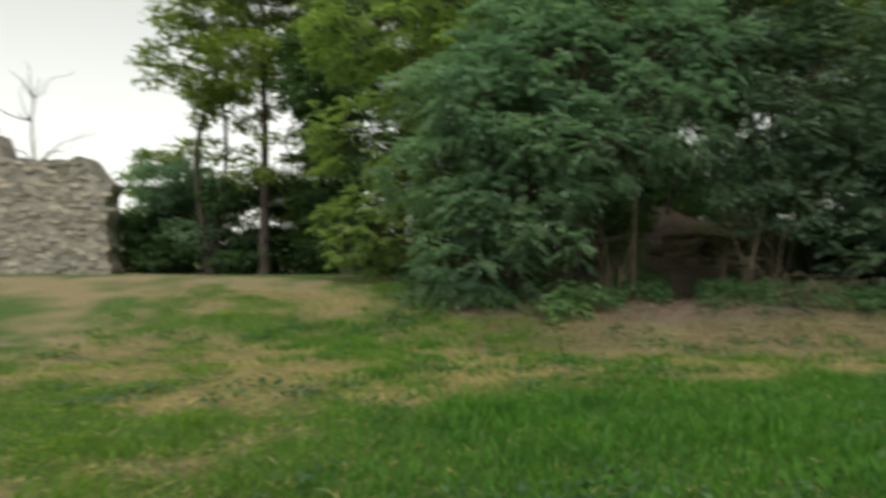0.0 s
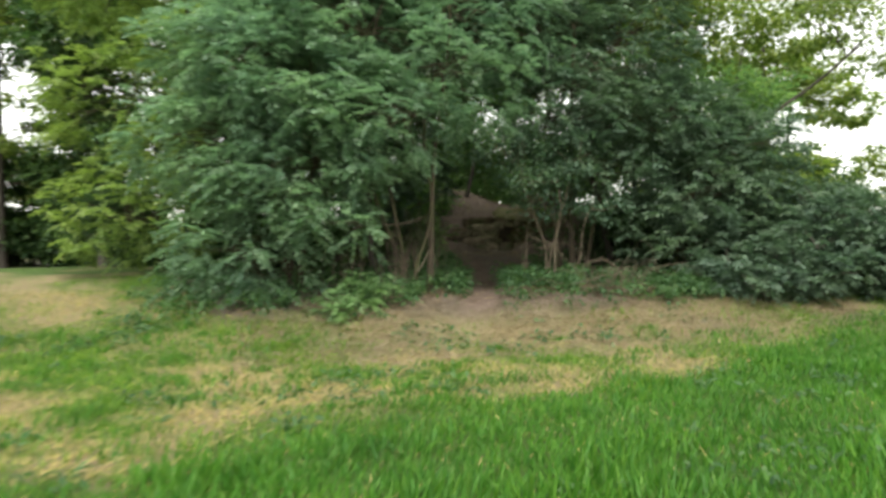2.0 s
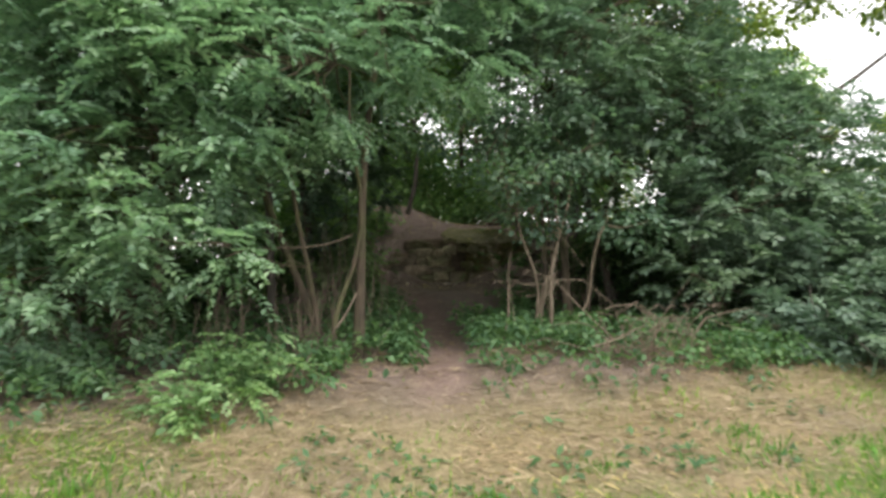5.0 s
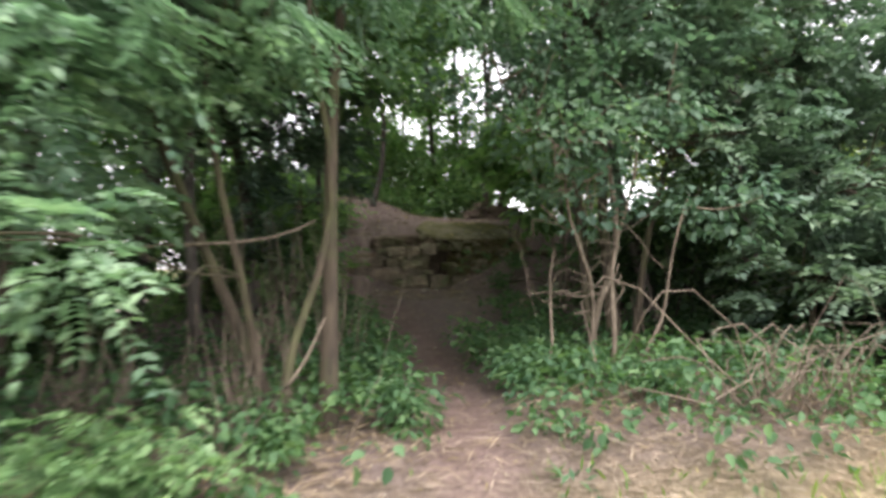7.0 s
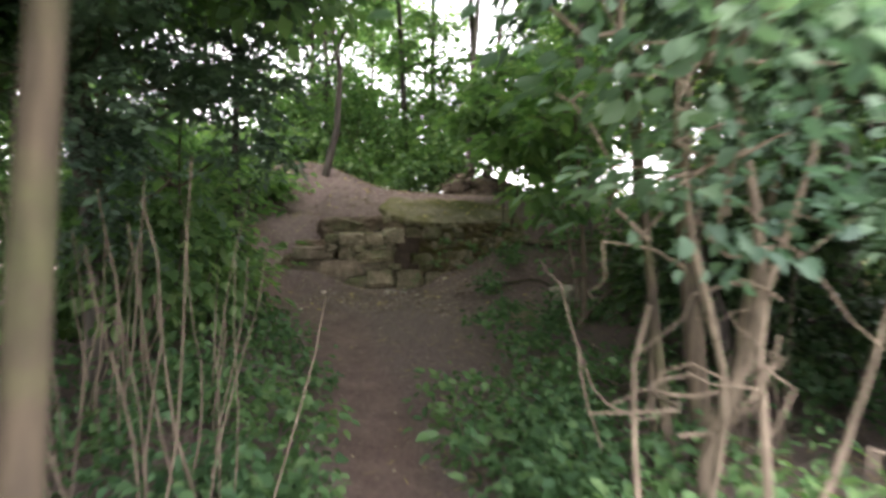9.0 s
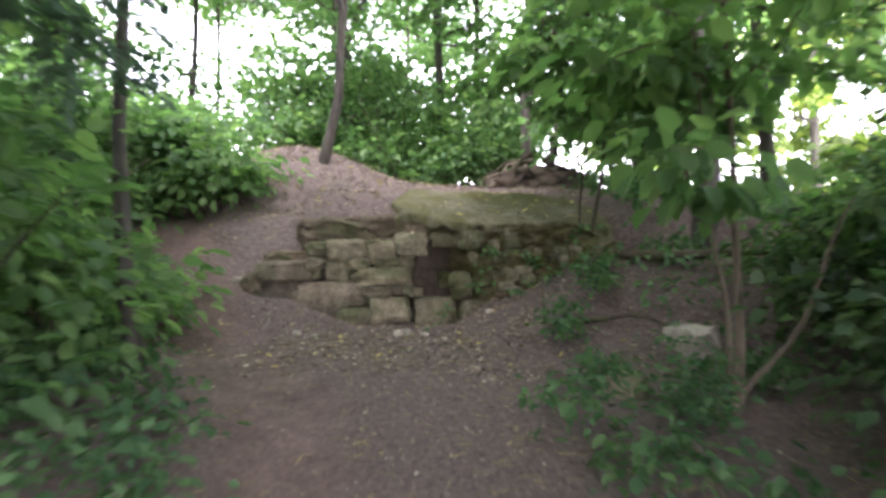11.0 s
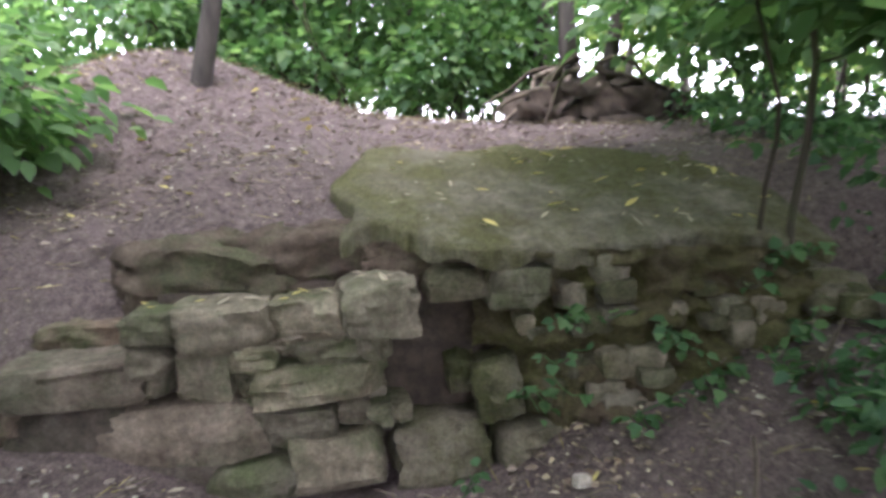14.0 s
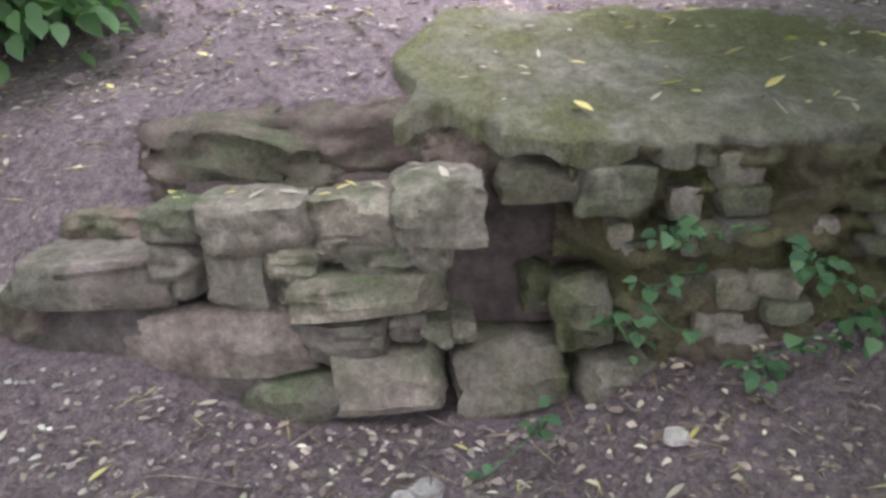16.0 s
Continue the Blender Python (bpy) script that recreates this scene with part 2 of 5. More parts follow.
def fronds(rng, centres, reach, per, leaflets, leaf_len, droop=0.35, out=None):
    """Sprays of feathered leaves round each centre: every frond carries two rows of leaflets."""
    k = len(centres)
    az = rng.uniform(0, 2 * math.pi, (k, per))
    el = rng.normal(0.05, 0.35, (k, per))
    way = np.stack([np.cos(az) * np.cos(el), np.sin(az) * np.cos(el), np.sin(el)], -1)
    if out is not None:
        way = norm_rows(way + out[:, None, :] * 0.8)
    start = centres[:, None] + way * reach * rng.uniform(0.0, 0.55, (k, per, 1)) + rng.normal(0, reach * 0.12, (k, per, 3))
    length = reach * rng.uniform(0.45, 0.8, (k, per))
    t = (np.arange(leaflets) + 0.6) / leaflets
    stem = start[:, :, None] + way[:, :, None] * (length[..., None] * t)[..., None]
    stem[..., 2] -= droop * length[..., None] * t**2
    upv = np.array([0, 0, 1.0]) + rng.normal(0, 0.25, (k, per, 3))
    side = norm_rows(np.cross(way, upv))
    vs, fs, base = [], [], 0
    for s in (-1, 1):
        d = norm_rows(side[:, :, None] * s + way[:, :, None] * 0.45 + rng.normal(0, 0.18, stem.shape))
        d[..., 2] -= 0.15
        n = np.broadcast_to(upv[:, :, None], stem.shape) + rng.normal(0, 0.3, stem.shape)
        size = leaf_len * rng.uniform(0.75, 1.2, stem.shape[:3])
        v, f = blades(stem.reshape(-1, 3), d.reshape(-1, 3), n.reshape(-1, 3), size.ravel(), size.ravel() * 0.5)
        vs.append(v)
        fs.append(f + base)
        base += len(v)
    return np.concatenate(vs), np.concatenate(fs)


def broad(rng, centres, reach, per, leaf_len, out=None, ratio=0.75, fine=False):
    """Loose sprays of broad single leaves round each centre, hanging outwards."""
    k = len(centres)
    off = rng.normal(0, 1, (k, per, 3)) * [reach * 0.5, reach * 0.5, reach * 0.22]
    base = centres[:, None] + off
    way = norm_rows(off * [1, 1, 0.3] + rng.normal(0, reach * 0.25, off.shape))
    if out is not None:
        way = norm_rows(way + out[:, None, :] * 0.6)
    way[..., 2] -= rng.uniform(0.05, 0.5, (k, per))
    up = np.array([0, 0, 1.0]) + rng.normal(0, 0.35, off.shape)
    size = leaf_len * rng.uniform(0.6, 1.25, (k, per))
    make = full_leaves if fine else blades
    return make(base.reshape(-1, 3), norm_rows(way).reshape(-1, 3), up.reshape(-1, 3), size.ravel(), size.ravel() * ratio)


def lobe_points(rng, lobes, count):
    """Points in the outer part of the given ellipsoids (x, y, z, rx, ry, rz)."""
    lobes = np.asarray(lobes, float)
    w = lobes[:, 3] * lobes[:, 4] + lobes[:, 5] ** 2
    pick = rng.choice(len(lobes), count, p=w / w.sum())
    d = norm_rows(rng.normal(0, 1, (count, 3)))
    r = rng.uniform(0.4, 1.0, count) ** 0.5 * rng.uniform(0.86, 1.12, count)
    return lobes[pick, :3] + d * lobes[pick, 3:] * r[:, None], norm_rows(d * [1, 1, 0.6]), pick


def tree(name, at, seed, lobes, stems, clusters, per=9, leaflets=7, leaf=0.1, reach=0.5, leaves=None, bark=None, label="", group="", category="tree", twig_step=2, droop=0.35, style="feather", fine=False):
    """A tree or shrub: crooked stems (base, top, radius), limbs to every lobe of the crown, twigs to the sprays of leaves."""
    rng = np.random.default_rng(seed)
    r = root(name, at, label, category, group)
    bark = bark or M_BARK
    tops, rads = [], []
    for foot, top, rad in stems:
        p = curve_path(rng, (foot[0], foot[1], foot[2] - 0.3), top, 10, 0.03 if rad > 0.05 else 0.055)
        taper = np.linspace(rad, rad * 0.35, 10)
        part("trunk" if rad > 0.03 else "stem", tubes([(p, taper * np.r_[1.5, 1.15, np.ones(8)])], 8), bark, r, smooth=True)
        tops.append(p)
        rads.append(taper)
    allp, rads = np.concatenate(tops), np.concatenate(rads)
    pts, out, pick = lobe_points(rng, lobes, clusters)
    lobes = np.asarray(lobes, float)
    limb, wood = {}, []
    for i, lo in enumerate(lobes):
        low = allp[:, 2] < lo[2] + 0.2
        j = int(np.argmin(np.linalg.norm(allp - lo[:3], axis=1) + (~low) * 3))
        p = curve_path(rng, allp[j], lo[:3] + rng.normal(0, 0.15, 3), 7, 0.05)
        rr = min(rads[j] * 0.7, 0.02 + 0.012 * np.linalg.norm(lo[:3] - allp[j])) * (0.45 if lo[2] < 1.7 else 1.0)
        wood.append((p, np.linspace(rr, rr * 0.4, 7)))
        limb[i] = p
    for p in wood:
        part("limb", tubes([p], 5), bark, r, smooth=True)
    twigs = []
    for c, i in zip(pts[::twig_step], pick[::twig_step]):
        a = limb[i][rng.integers(2, 7)]
        twigs.append((curve_path(rng, a, c, 7, 0.06), np.linspace(0.013, 0.004, 7)))
    tagged(part("twig_mass", tubes(twigs, 4), bark, r), kind="stuff")
    data = fronds(rng, pts, reach, per, leaflets, leaf, droop, out) if style == "feather" else broad(rng, pts, reach, per * leaflets, leaf, out, 0.75, fine)
    part("crown", data, leaves or M_LOCUST, r)
    return r


def random_lobes(rng, h, spread, low, n):
    """Crown lobes for a free-standing tree of height h."""
    out = []
    for i in range(n):
        z = rng.uniform(low, max(h * 0.8, h - 0.6))
        k = spread * (1 - 0.45 * abs((z - low) / (h - low) - 0.4) * 1.6)
        a = rng.uniform(0, 2 * math.pi)
        d = k * rng.uniform(0.2, 0.75)
        s = spread * rng.uniform(0.32, 0.52)
        out.append((d * math.cos(a), d * math.sin(a), z, s, s, s * 0.62))
    return out


def grown(name, x, y, h, spread, low, seed, clusters, label, stems=1, rad=0.1, lean=0.3, nlobes=9, **more):
    rng = np.random.default_rng(seed + 500)
    lobes = random_lobes(rng, h, spread, low, nlobes)
    st = []
    for i in range(stems):
        a = rng.uniform(0, 2 * math.pi)
        st.append(((0.22 * i * math.cos(a), 0.22 * i * math.sin(a), 0), (lean * rng.normal(), lean * rng.normal(), h * rng.uniform(0.75, 0.92)), rad * (1 - 0.2 * i)))
    return tree(name, stand(x, y), seed, lobes, st, clusters, label=label, **more)


def stand(x, y):
    return (x, y, ground_z(x, y))


# ---- ground ----
PATH_LINE = np.array([(3.3, 11.5), (4.32, 13.4), (4.95, 15.2), (5.45, 16.6), (5.95, 18.3), (6.25, 20.0), (6.1, 21.4), (5.85, 22.8), (5.7, 24.2), (5.4, 27.0)])
WALL_AT = (7.95, 22.02)
WALL_TURN = -19.0
RUIN_DROP = 0.22


def smooth(a, b, x):
    t = np.clip((x - a) / (b - a), 0, 1)
    return t * t * (3 - 2 * t)


def path_distance(x, y):
    best = np.full(np.shape(x), 99.0)
    for (ax, ay), (bx, by) in zip(PATH_LINE[:-1], PATH_LINE[1:]):
        dx, dy = bx - ax, by - ay
        t = np.clip(((x - ax) * dx + (y - ay) * dy) / (dx * dx + dy * dy), 0, 1)
        best = np.minimum(best, np.hypot(x - ax - t * dx, y - ay - t * dy))
    return best


def wave(x, y, f, s):
    """An irregular swell, about -1.3 to 1.3: sines in many directions."""
    out = 0.0
    for k in range(6):
        a = s * 2.1 + k * 2.399
        g = f * (0.55 + 0.37 * k)
        out = out + np.sin((x * math.cos(a) + y * math.sin(a)) * g + s * 5 + k * 1.9 + 0.8 * np.sin((y * math.cos(a) - x * math.sin(a)) * g * 0.6 + k)) / (1 + 0.35 * k)
    return out * 0.5


def to_wall(x, y):
    c, s = math.cos(radians(WALL_TURN)), math.sin(radians(WALL_TURN))
    dx, dy = x - WALL_AT[0], y - WALL_AT[1]
    return dx * c + dy * s, -dx * s + dy * c


def height(x, y):
    x, y = np.asarray(x, float), np.asarray(y, float)
    z = 0.62 * smooth(11.0, 15.5, y + 0.12 * x)
    z = z + smooth(2.0, 5.0, x) * (0.3 * smooth(15, 18, y) + 0.43 * smooth(17.5, 21.5, y))
    z = z - RUIN_DROP * smooth(15.0, 17.2, y) * smooth(-1.0, 2.0, x)
    u, v = to_wall(x, y)
    # the ruin's platform behind its face, the earth ramp beside it, and the mound
    front = (0.24 * smooth(0.1, 0.6, u) + 0.36 * smooth(0.55, 1.4, u)) * smooth(-1.5, -0.1, v) + 0.24 * smooth(-0.6, -1.4, u) * smooth(-0.6, 0.0, v) + 0.05 * smooth(-0.8, -0.1, v)
    mound = 0.62 * np.exp(-(((u + 1.65) / 1.15) ** 2) - ((v - 2.9) / 1.1) ** 2)
    plat = 1.0 + 0.27 * smooth(0.25, 0.95, v) + 0.15 * smooth(0.9, 2.0, v)
    low = 0.60 + 0.42 * smooth(0.05, 0.8, v) + 0.40 * smooth(0.8, 2.0, v)
    k = smooth(-1.25, -1.1, u)
    top = plat * k + low * (1 - k)
    side = smooth(-1.9, -1.5, u)
    edge = smooth(0.25, 0.38, v) * k + (smooth(0.08, 0.25, v) * side + smooth(-0.9, 0.9, v) * (1 - side)) * (1 - k)
    near = smooth(-6.5, -3.5, u) * (1 - smooth(5.0, 9.0, u)) * smooth(-2.5, -0.5, v)
    z = z + near * (front * (1 - edge) + top * edge + mound * smooth(0.3, 1.4, v))
    d = path_distance(x, y)
    z = z - 0.07 * (1 - smooth(0.2, 0.55, d)) * smooth(12, 15, y)
    # bank beside the path in the wood
    z = z + 0.25 * smooth(0.45, 1.3, d) * smooth(15.5, 17.5, y) * (1 - smooth(20.5, 22.5, y)) * smooth(-0.3, 0.3, PATH_X(y) - x)
    z = z + 0.03 * wave(x, y, 0.9, 1.0) + 0.012 * wave(x, y, 3.1, 2.0)
    z = z - 1.2 * smooth(11.5, 16.0, x) * (1 - smooth(13, 22, y))
    # beyond the ruin the hill falls away
    z = z - 3.0 * smooth(25.5, 45.0, y) * smooth(1.0, 6.0, x)
    return z


def PATH_X(y):
    return np.interp(y, PATH_LINE[:, 1], PATH_LINE[:, 0])


def ground_z(x, y):
    return float(height(x, y))


def build_ground():
    def axis(lo, hi, step, far):
        out = [lo]
        s = step
        left = []
        p = lo
        while p > -far:
            s *= 1.25
            p -= s
            left.append(p)
        mid = list(np.arange(lo, hi, step))
        right = []
        p, s = hi, step
        while p < far:
            right.append(p)
            s *= 1.25
            p += s
        return np.array(left[::-1] + mid + right)

    xs = axis(-7.0, 15.0, 0.1, 900.0)
    ys = axis(1.0, 27.0, 0.1, 900.0)
    X, Y = np.meshgrid(xs, ys)
    Z = height(X, Y)
    n = np.column_stack([X.ravel(), Y.ravel(), Z.ravel()])
    w, h = len(xs), len(ys)
    i, j = np.meshgrid(np.arange(h - 1), np.arange(w - 1), indexing="ij")
    f = np.stack([i * w + j, i * w + j + 1, (i + 1) * w + j + 1, (i + 1) * w + j], -1).reshape(-1, 4)
    me = as_mesh("ground", n, f, M_GROUND, True)
    d = path_distance(X, Y).ravel()
    wood = wooded(X, Y).ravel()
    soil = np.clip(1 - smooth(0.16, 0.42 + 0.22 * smooth(18.5, 20.5, Y.ravel()), d), 0, 1) * smooth(12.0, 14.5, Y.ravel())
    at = me.attributes.new("soil", "FLOAT", "POINT")
    at.data.foreach_set("value", soil.astype(np.float32))
    at = me.attributes.new("wood", "FLOAT", "POINT")
    at.data.foreach_set("value", wood.astype(np.float32))
    at = me.attributes.new("dry", "FLOAT", "POINT")
    cut = 0.85 * smooth(10.2, 11.8, Y) * smooth(1.0, 2.4, X) * (1 - smooth(8.0, 9.8, X))
    at.data.foreach_set("value", np.maximum(dry(X, Y), cut).ravel().astype(np.float32))
    return tagged(new("ground", me), "mown meadow turning into bare brown woodland soil", "ground", kind="structure")


def wooded(x, y):
    """1 under the trees, 0 on the meadow."""
    edge = 13.5 + 0.35 * wave(x, y, 0.8, 4.0) + 9.5 * (1 - smooth(-2.5, 0.5, x)) + 0.9 * smooth(7, 10, x)
    return smooth(-0.7, 0.7, y - edge) * (1 - smooth(13, 15, x)) * (1 - smooth(-6, -9, x))


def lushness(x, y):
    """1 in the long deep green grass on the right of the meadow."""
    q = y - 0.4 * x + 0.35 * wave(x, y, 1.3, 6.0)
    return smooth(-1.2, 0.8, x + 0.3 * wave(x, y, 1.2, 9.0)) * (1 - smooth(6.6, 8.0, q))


def dry(x, y):
    """How much of the meadow is dry cut grass: a broad band before the trees, with lush grass on the near right."""
    q = y - 0.4 * x + 0.35 * wave(x, y, 1.3, 6.0)
    band = (0.44 + 0.18 * smooth(6.4, 8.4, q)) * (1 - 0.4 * smooth(15, 20, y))
    lush = lushness(x, y)
    patch = 0.72 * wave(x, y, 1.8, 2.2) + 0.42 * wave(x, y, 5.2, 0.3)
    return np.clip(band * (1 - 0.9 * lush) + patch * (1 - 0.65 * lush) - 0.15 * lush, 0, 1)


def ground_material():
    m, n, l, b = material("ground_cover", 0.95)
    at = {}
    for key in ("soil", "wood", "dry"):
        at[key] = n.new("ShaderNodeAttribute")
        at[key].attribute_name = key
    fine = noise_node(n, l, 28, 8, 0.7)
    mid = noise_node(n, l, 4.0, 6, 0.65)
    grass = ramp(n, [(0.3, (0.042, 0.085, 0.015)), (0.7, (0.095, 0.16, 0.028))])
    l.new(fine.outputs[0], grass.inputs[0])
    straw = ramp(n, [(0.3, (0.15, 0.118, 0.06)), (0.7, (0.38, 0.305, 0.175))])
    l.new(fine.outputs[0], straw.inputs[0])
    litter = ramp(n, [(0.3, (0.085, 0.062, 0.054)), (0.55, (0.195, 0.145, 0.128)), (0.75, (0.31, 0.25, 0.215))])
    l.new(fine.outputs[0], litter.inputs[0])
    soil = ramp(n, [(0.2, (0.128, 0.082, 0.066)), (0.7, (0.262, 0.184, 0.156))])
    l.new(mid.outputs[0], soil.inputs[0])
    speck = ramp(n, [(0.35, (0.7, 0.7, 0.7)), (0.7, (1.2, 1.2, 1.2))])
    l.new(fine.outputs[0], speck.inputs[0])
    crumb = noise_node(n, l, 95, 6, 0.8)
    cr = ramp(n, [(0.35, (0.55, 0.55, 0.55)), (0.65, (1.4, 1.4, 1.4))])
    l.new(crumb.outputs[0], cr.inputs[0])
    soil2 = mixed(n, l, 1.0, soil.outputs[0], speck.outputs[0], "MULTIPLY")
    c = mixed(n, l, at["dry"].outputs["Fac"], grass.outputs[0], straw.outputs[0])
    c = mixed(n, l, at["wood"].outputs["Fac"], c, litter.outputs[0])
    c = mixed(n, l, at["soil"].outputs["Fac"], c, soil2)
    c = mixed(n, l, 1.0, c, cr.outputs[0], "MULTIPLY")
    l.new(c, b.inputs["Base Color"])
    bumped(n, l, b, fine.outputs[0], 1.0, 0.05)
    return m


M_GROUND = ground_material()
ground = build_ground()

# ---- trees at the edge of the wood ----
EDGE = "trees at the wood's edge"
tree("locust_tree", stand(3.82, 14.4), 11,
     [(x, y + 0.55, *rest) for x, y, *rest in [(-1.35, -1.5, 1.1, 0.5, 0.35, 0.18), (-1.8, -1.7, 1.15, 0.55, 0.35, 0.2), (-2.2, -0.9, 2.3, 1.3, 1.0, 0.7), (-1.0, -1.1, 2.9, 1.5, 1.1, 0.8), (0.2, -0.6, 3.7, 1.7, 1.4, 1.0), (-2.6, -0.4, 3.6, 1.6, 1.3, 1.0), (-1.2, 0.3, 4.7, 2.0, 1.7, 1.2), (0.9, 0.5, 5.2, 1.8, 1.6, 1.2), (-0.4, 1.2, 6.4, 2.0, 1.8, 1.2)]],
     [((-0.1, 0, 0), (0.38, 0.3, 5.2), 0.06), ((-0.25, 0.15, 0), (-0.9, 0.1, 5.0), 0.05), ((-0.12, -0.2, 0), (-0.25, -0.3, 3.0), 0.035), ((-0.42, 0.35, 0), (-0.5, 0.6, 3.8), 0.035)], 430, leaf=0.08, leaflets=9,
     label="multi-stemmed locust tree with drooping feathery branches beside the path", group=EDGE)
tree("locust_tree", stand(1.2, 16.0), 13,
     [(-0.7, -1.6, 0.9, 1.3, 0.9, 0.9), (0.2, -1.7, 1.9, 1.5, 1.0, 0.9), (-1.0, -1.3, 2.6, 1.4, 1.0, 0.9), (0.6, -1.5, 3.3, 1.7, 1.1, 0.9), (-0.5, -0.7, 4.2, 1.6, 1.4, 1.0), (0.9, -0.2, 5.0, 1.9, 1.6, 1.2), (1.2, 0.8, 6.6, 1.8, 1.8, 1.1)],
     [((0, 0, 0), (-0.2, 0.2, 5.6), 0.11), ((0.4, 0.3, 0), (0.9, 0.6, 5.4), 0.07)], 520,
     leaves=M_LOCUST_L, label="spreading locust tree whose feathery foliage hangs to the grass", group=EDGE)
tree("locust_tree", stand(-0.9, 18.7), 14,
     [(-0.6, -1.2, 1.2, 1.5, 1.0, 1.0), (0.8, -0.8, 2.4, 1.6, 1.2, 1.0), (-0.9, -0.8, 3.6, 1.7, 1.3, 1.0), (0.5, -0.4, 5.0, 2.0, 1.6, 1.2), (-0.8, 0.0, 6.4, 2.2, 1.8, 1.3), (1.0, 0.4, 7.6, 2.0, 1.8, 1.3)],
     [((0, 0, 0), (0.1, 0.2, 6.6), 0.12)], 380, leaf=0.11, leaves=M_LOCUST_YL,
     label="yellow-green locust tree leaning out over the meadow", group=EDGE)
tree("locust_tree", stand(7.2, 15.9), 12,
     [(0.4, -0.7, 2.5, 1.3, 0.9, 0.6), (-0.5, -0.4, 3.4, 1.5, 1.2, 0.9), (1.4, -0.7, 3.2, 1.5, 1.1, 0.9), (0.6, -0.1, 4.4, 1.9, 1.5, 1.1), (-0.7, 0.7, 5.4, 1.8, 1.6, 1.1), (1.5, 0.8, 5.6, 1.8, 1.6, 1.2), (0.2, 1.4, 6.6, 1.9, 1.7, 1.2)],
     [((0, 0, 0), (0.1, 0.2, 5.4), 0.07), ((0.2, 0.1, 0), (1.2, 0.2, 4.8), 0.045), ((-0.2, 0.05, 0), (-0.4, 0.3, 4.4), 0.035), ((-0.1, 0.25, 0), (0.3, 0.6, 4.6), 0.03)], 420,
     leaves=M_LOCUST_SHADED, label="multi-stemmed locust tree with dense grey-green feathery foliage", group=EDGE)
tree("locust_tree", stand(9.7, 15.5), 15,
     [(-0.9, -0.9, 0.8, 1.0, 0.8, 0.7), (0.4, -1.1, 0.9, 1.2, 0.8, 0.8), (-0.4, -0.9, 1.9, 1.4, 1.0, 0.8), (1.4, -0.6, 1.6, 1.3, 1.0, 0.9), (0.6, -0.4, 2.7, 1.5, 1.2, 0.8), (2.4, 0.0, 1.0, 1.3, 1.0, 0.8), (-0.3, 0.2, 3.4, 1.5, 1.3, 0.9)],
     [((0, 0, 0), (0.1, 0.1, 3.2), 0.06), ((0.6, 0.2, 0), (1.5, 0.0, 2.4), 0.05)], 400,
     leaves=M_LOCUST_SHADED, label="low spreading locust shrub with foliage down to the grass", group=EDGE)
tree("tall_tree", stand(10.8, 17.4), 16,
     [(0.3, -0.6, 5.6, 1.6, 1.3, 0.8), (2.4, -1.6, 5.9, 1.5, 1.2, 0.7), (3.6, -2.4, 5.2, 1.2, 1.0, 0.6), (-1.2, 0.0, 6.6, 1.8, 1.5, 1.0), (1.0, 0.4, 7.6, 2.2, 1.8, 1.2), (3.4, -0.6, 7.2, 1.6, 1.4, 0.9), (-0.6, 0.2, 9.0, 2.0, 1.8, 1.2)],
     [((0, 0, 0), (0.2, 0.1, 8.6), 0.16), ((0.1, 0, 2.6), (3.4, -1.9, 5.4), 0.07)], 250, leaf=0.13, style="broad", per=8, leaflets=7, leaves=M_LOCUST_Y, bark=M_BARK_DARK,
     label="tall tree with a dark trunk and overhanging yellow-green boughs", group=EDGE)

for k, (x, y, h, w, n) in enumerate([(9.4, 13.1, 1.0, 0.9, 70), (10.4, 12.7, 1.3, 1.0, 80), (11.5, 12.5, 1.5, 1.1, 90), (12.7, 12.0, 1.7, 1.3, 100), (14.2, 11.8, 2.0, 1.5, 110), (11.4, 13.9, 2.2, 1.3, 110), (13.2, 13.6, 2.6, 1.6, 120)]):
    grown("edge_bush", x, y, h, w, 0.15, 640 + k, n, "low dark green bush where the meadow meets the wood", stems=3, rad=0.022, leaf=0.10, reach=0.4, per=7, leaflets=7, leaves=M_LOCUST_SHADED, bark=M_BARK_DARK, group="bushes along the meadow", category="shrub", nlobes=8, twig_step=3)

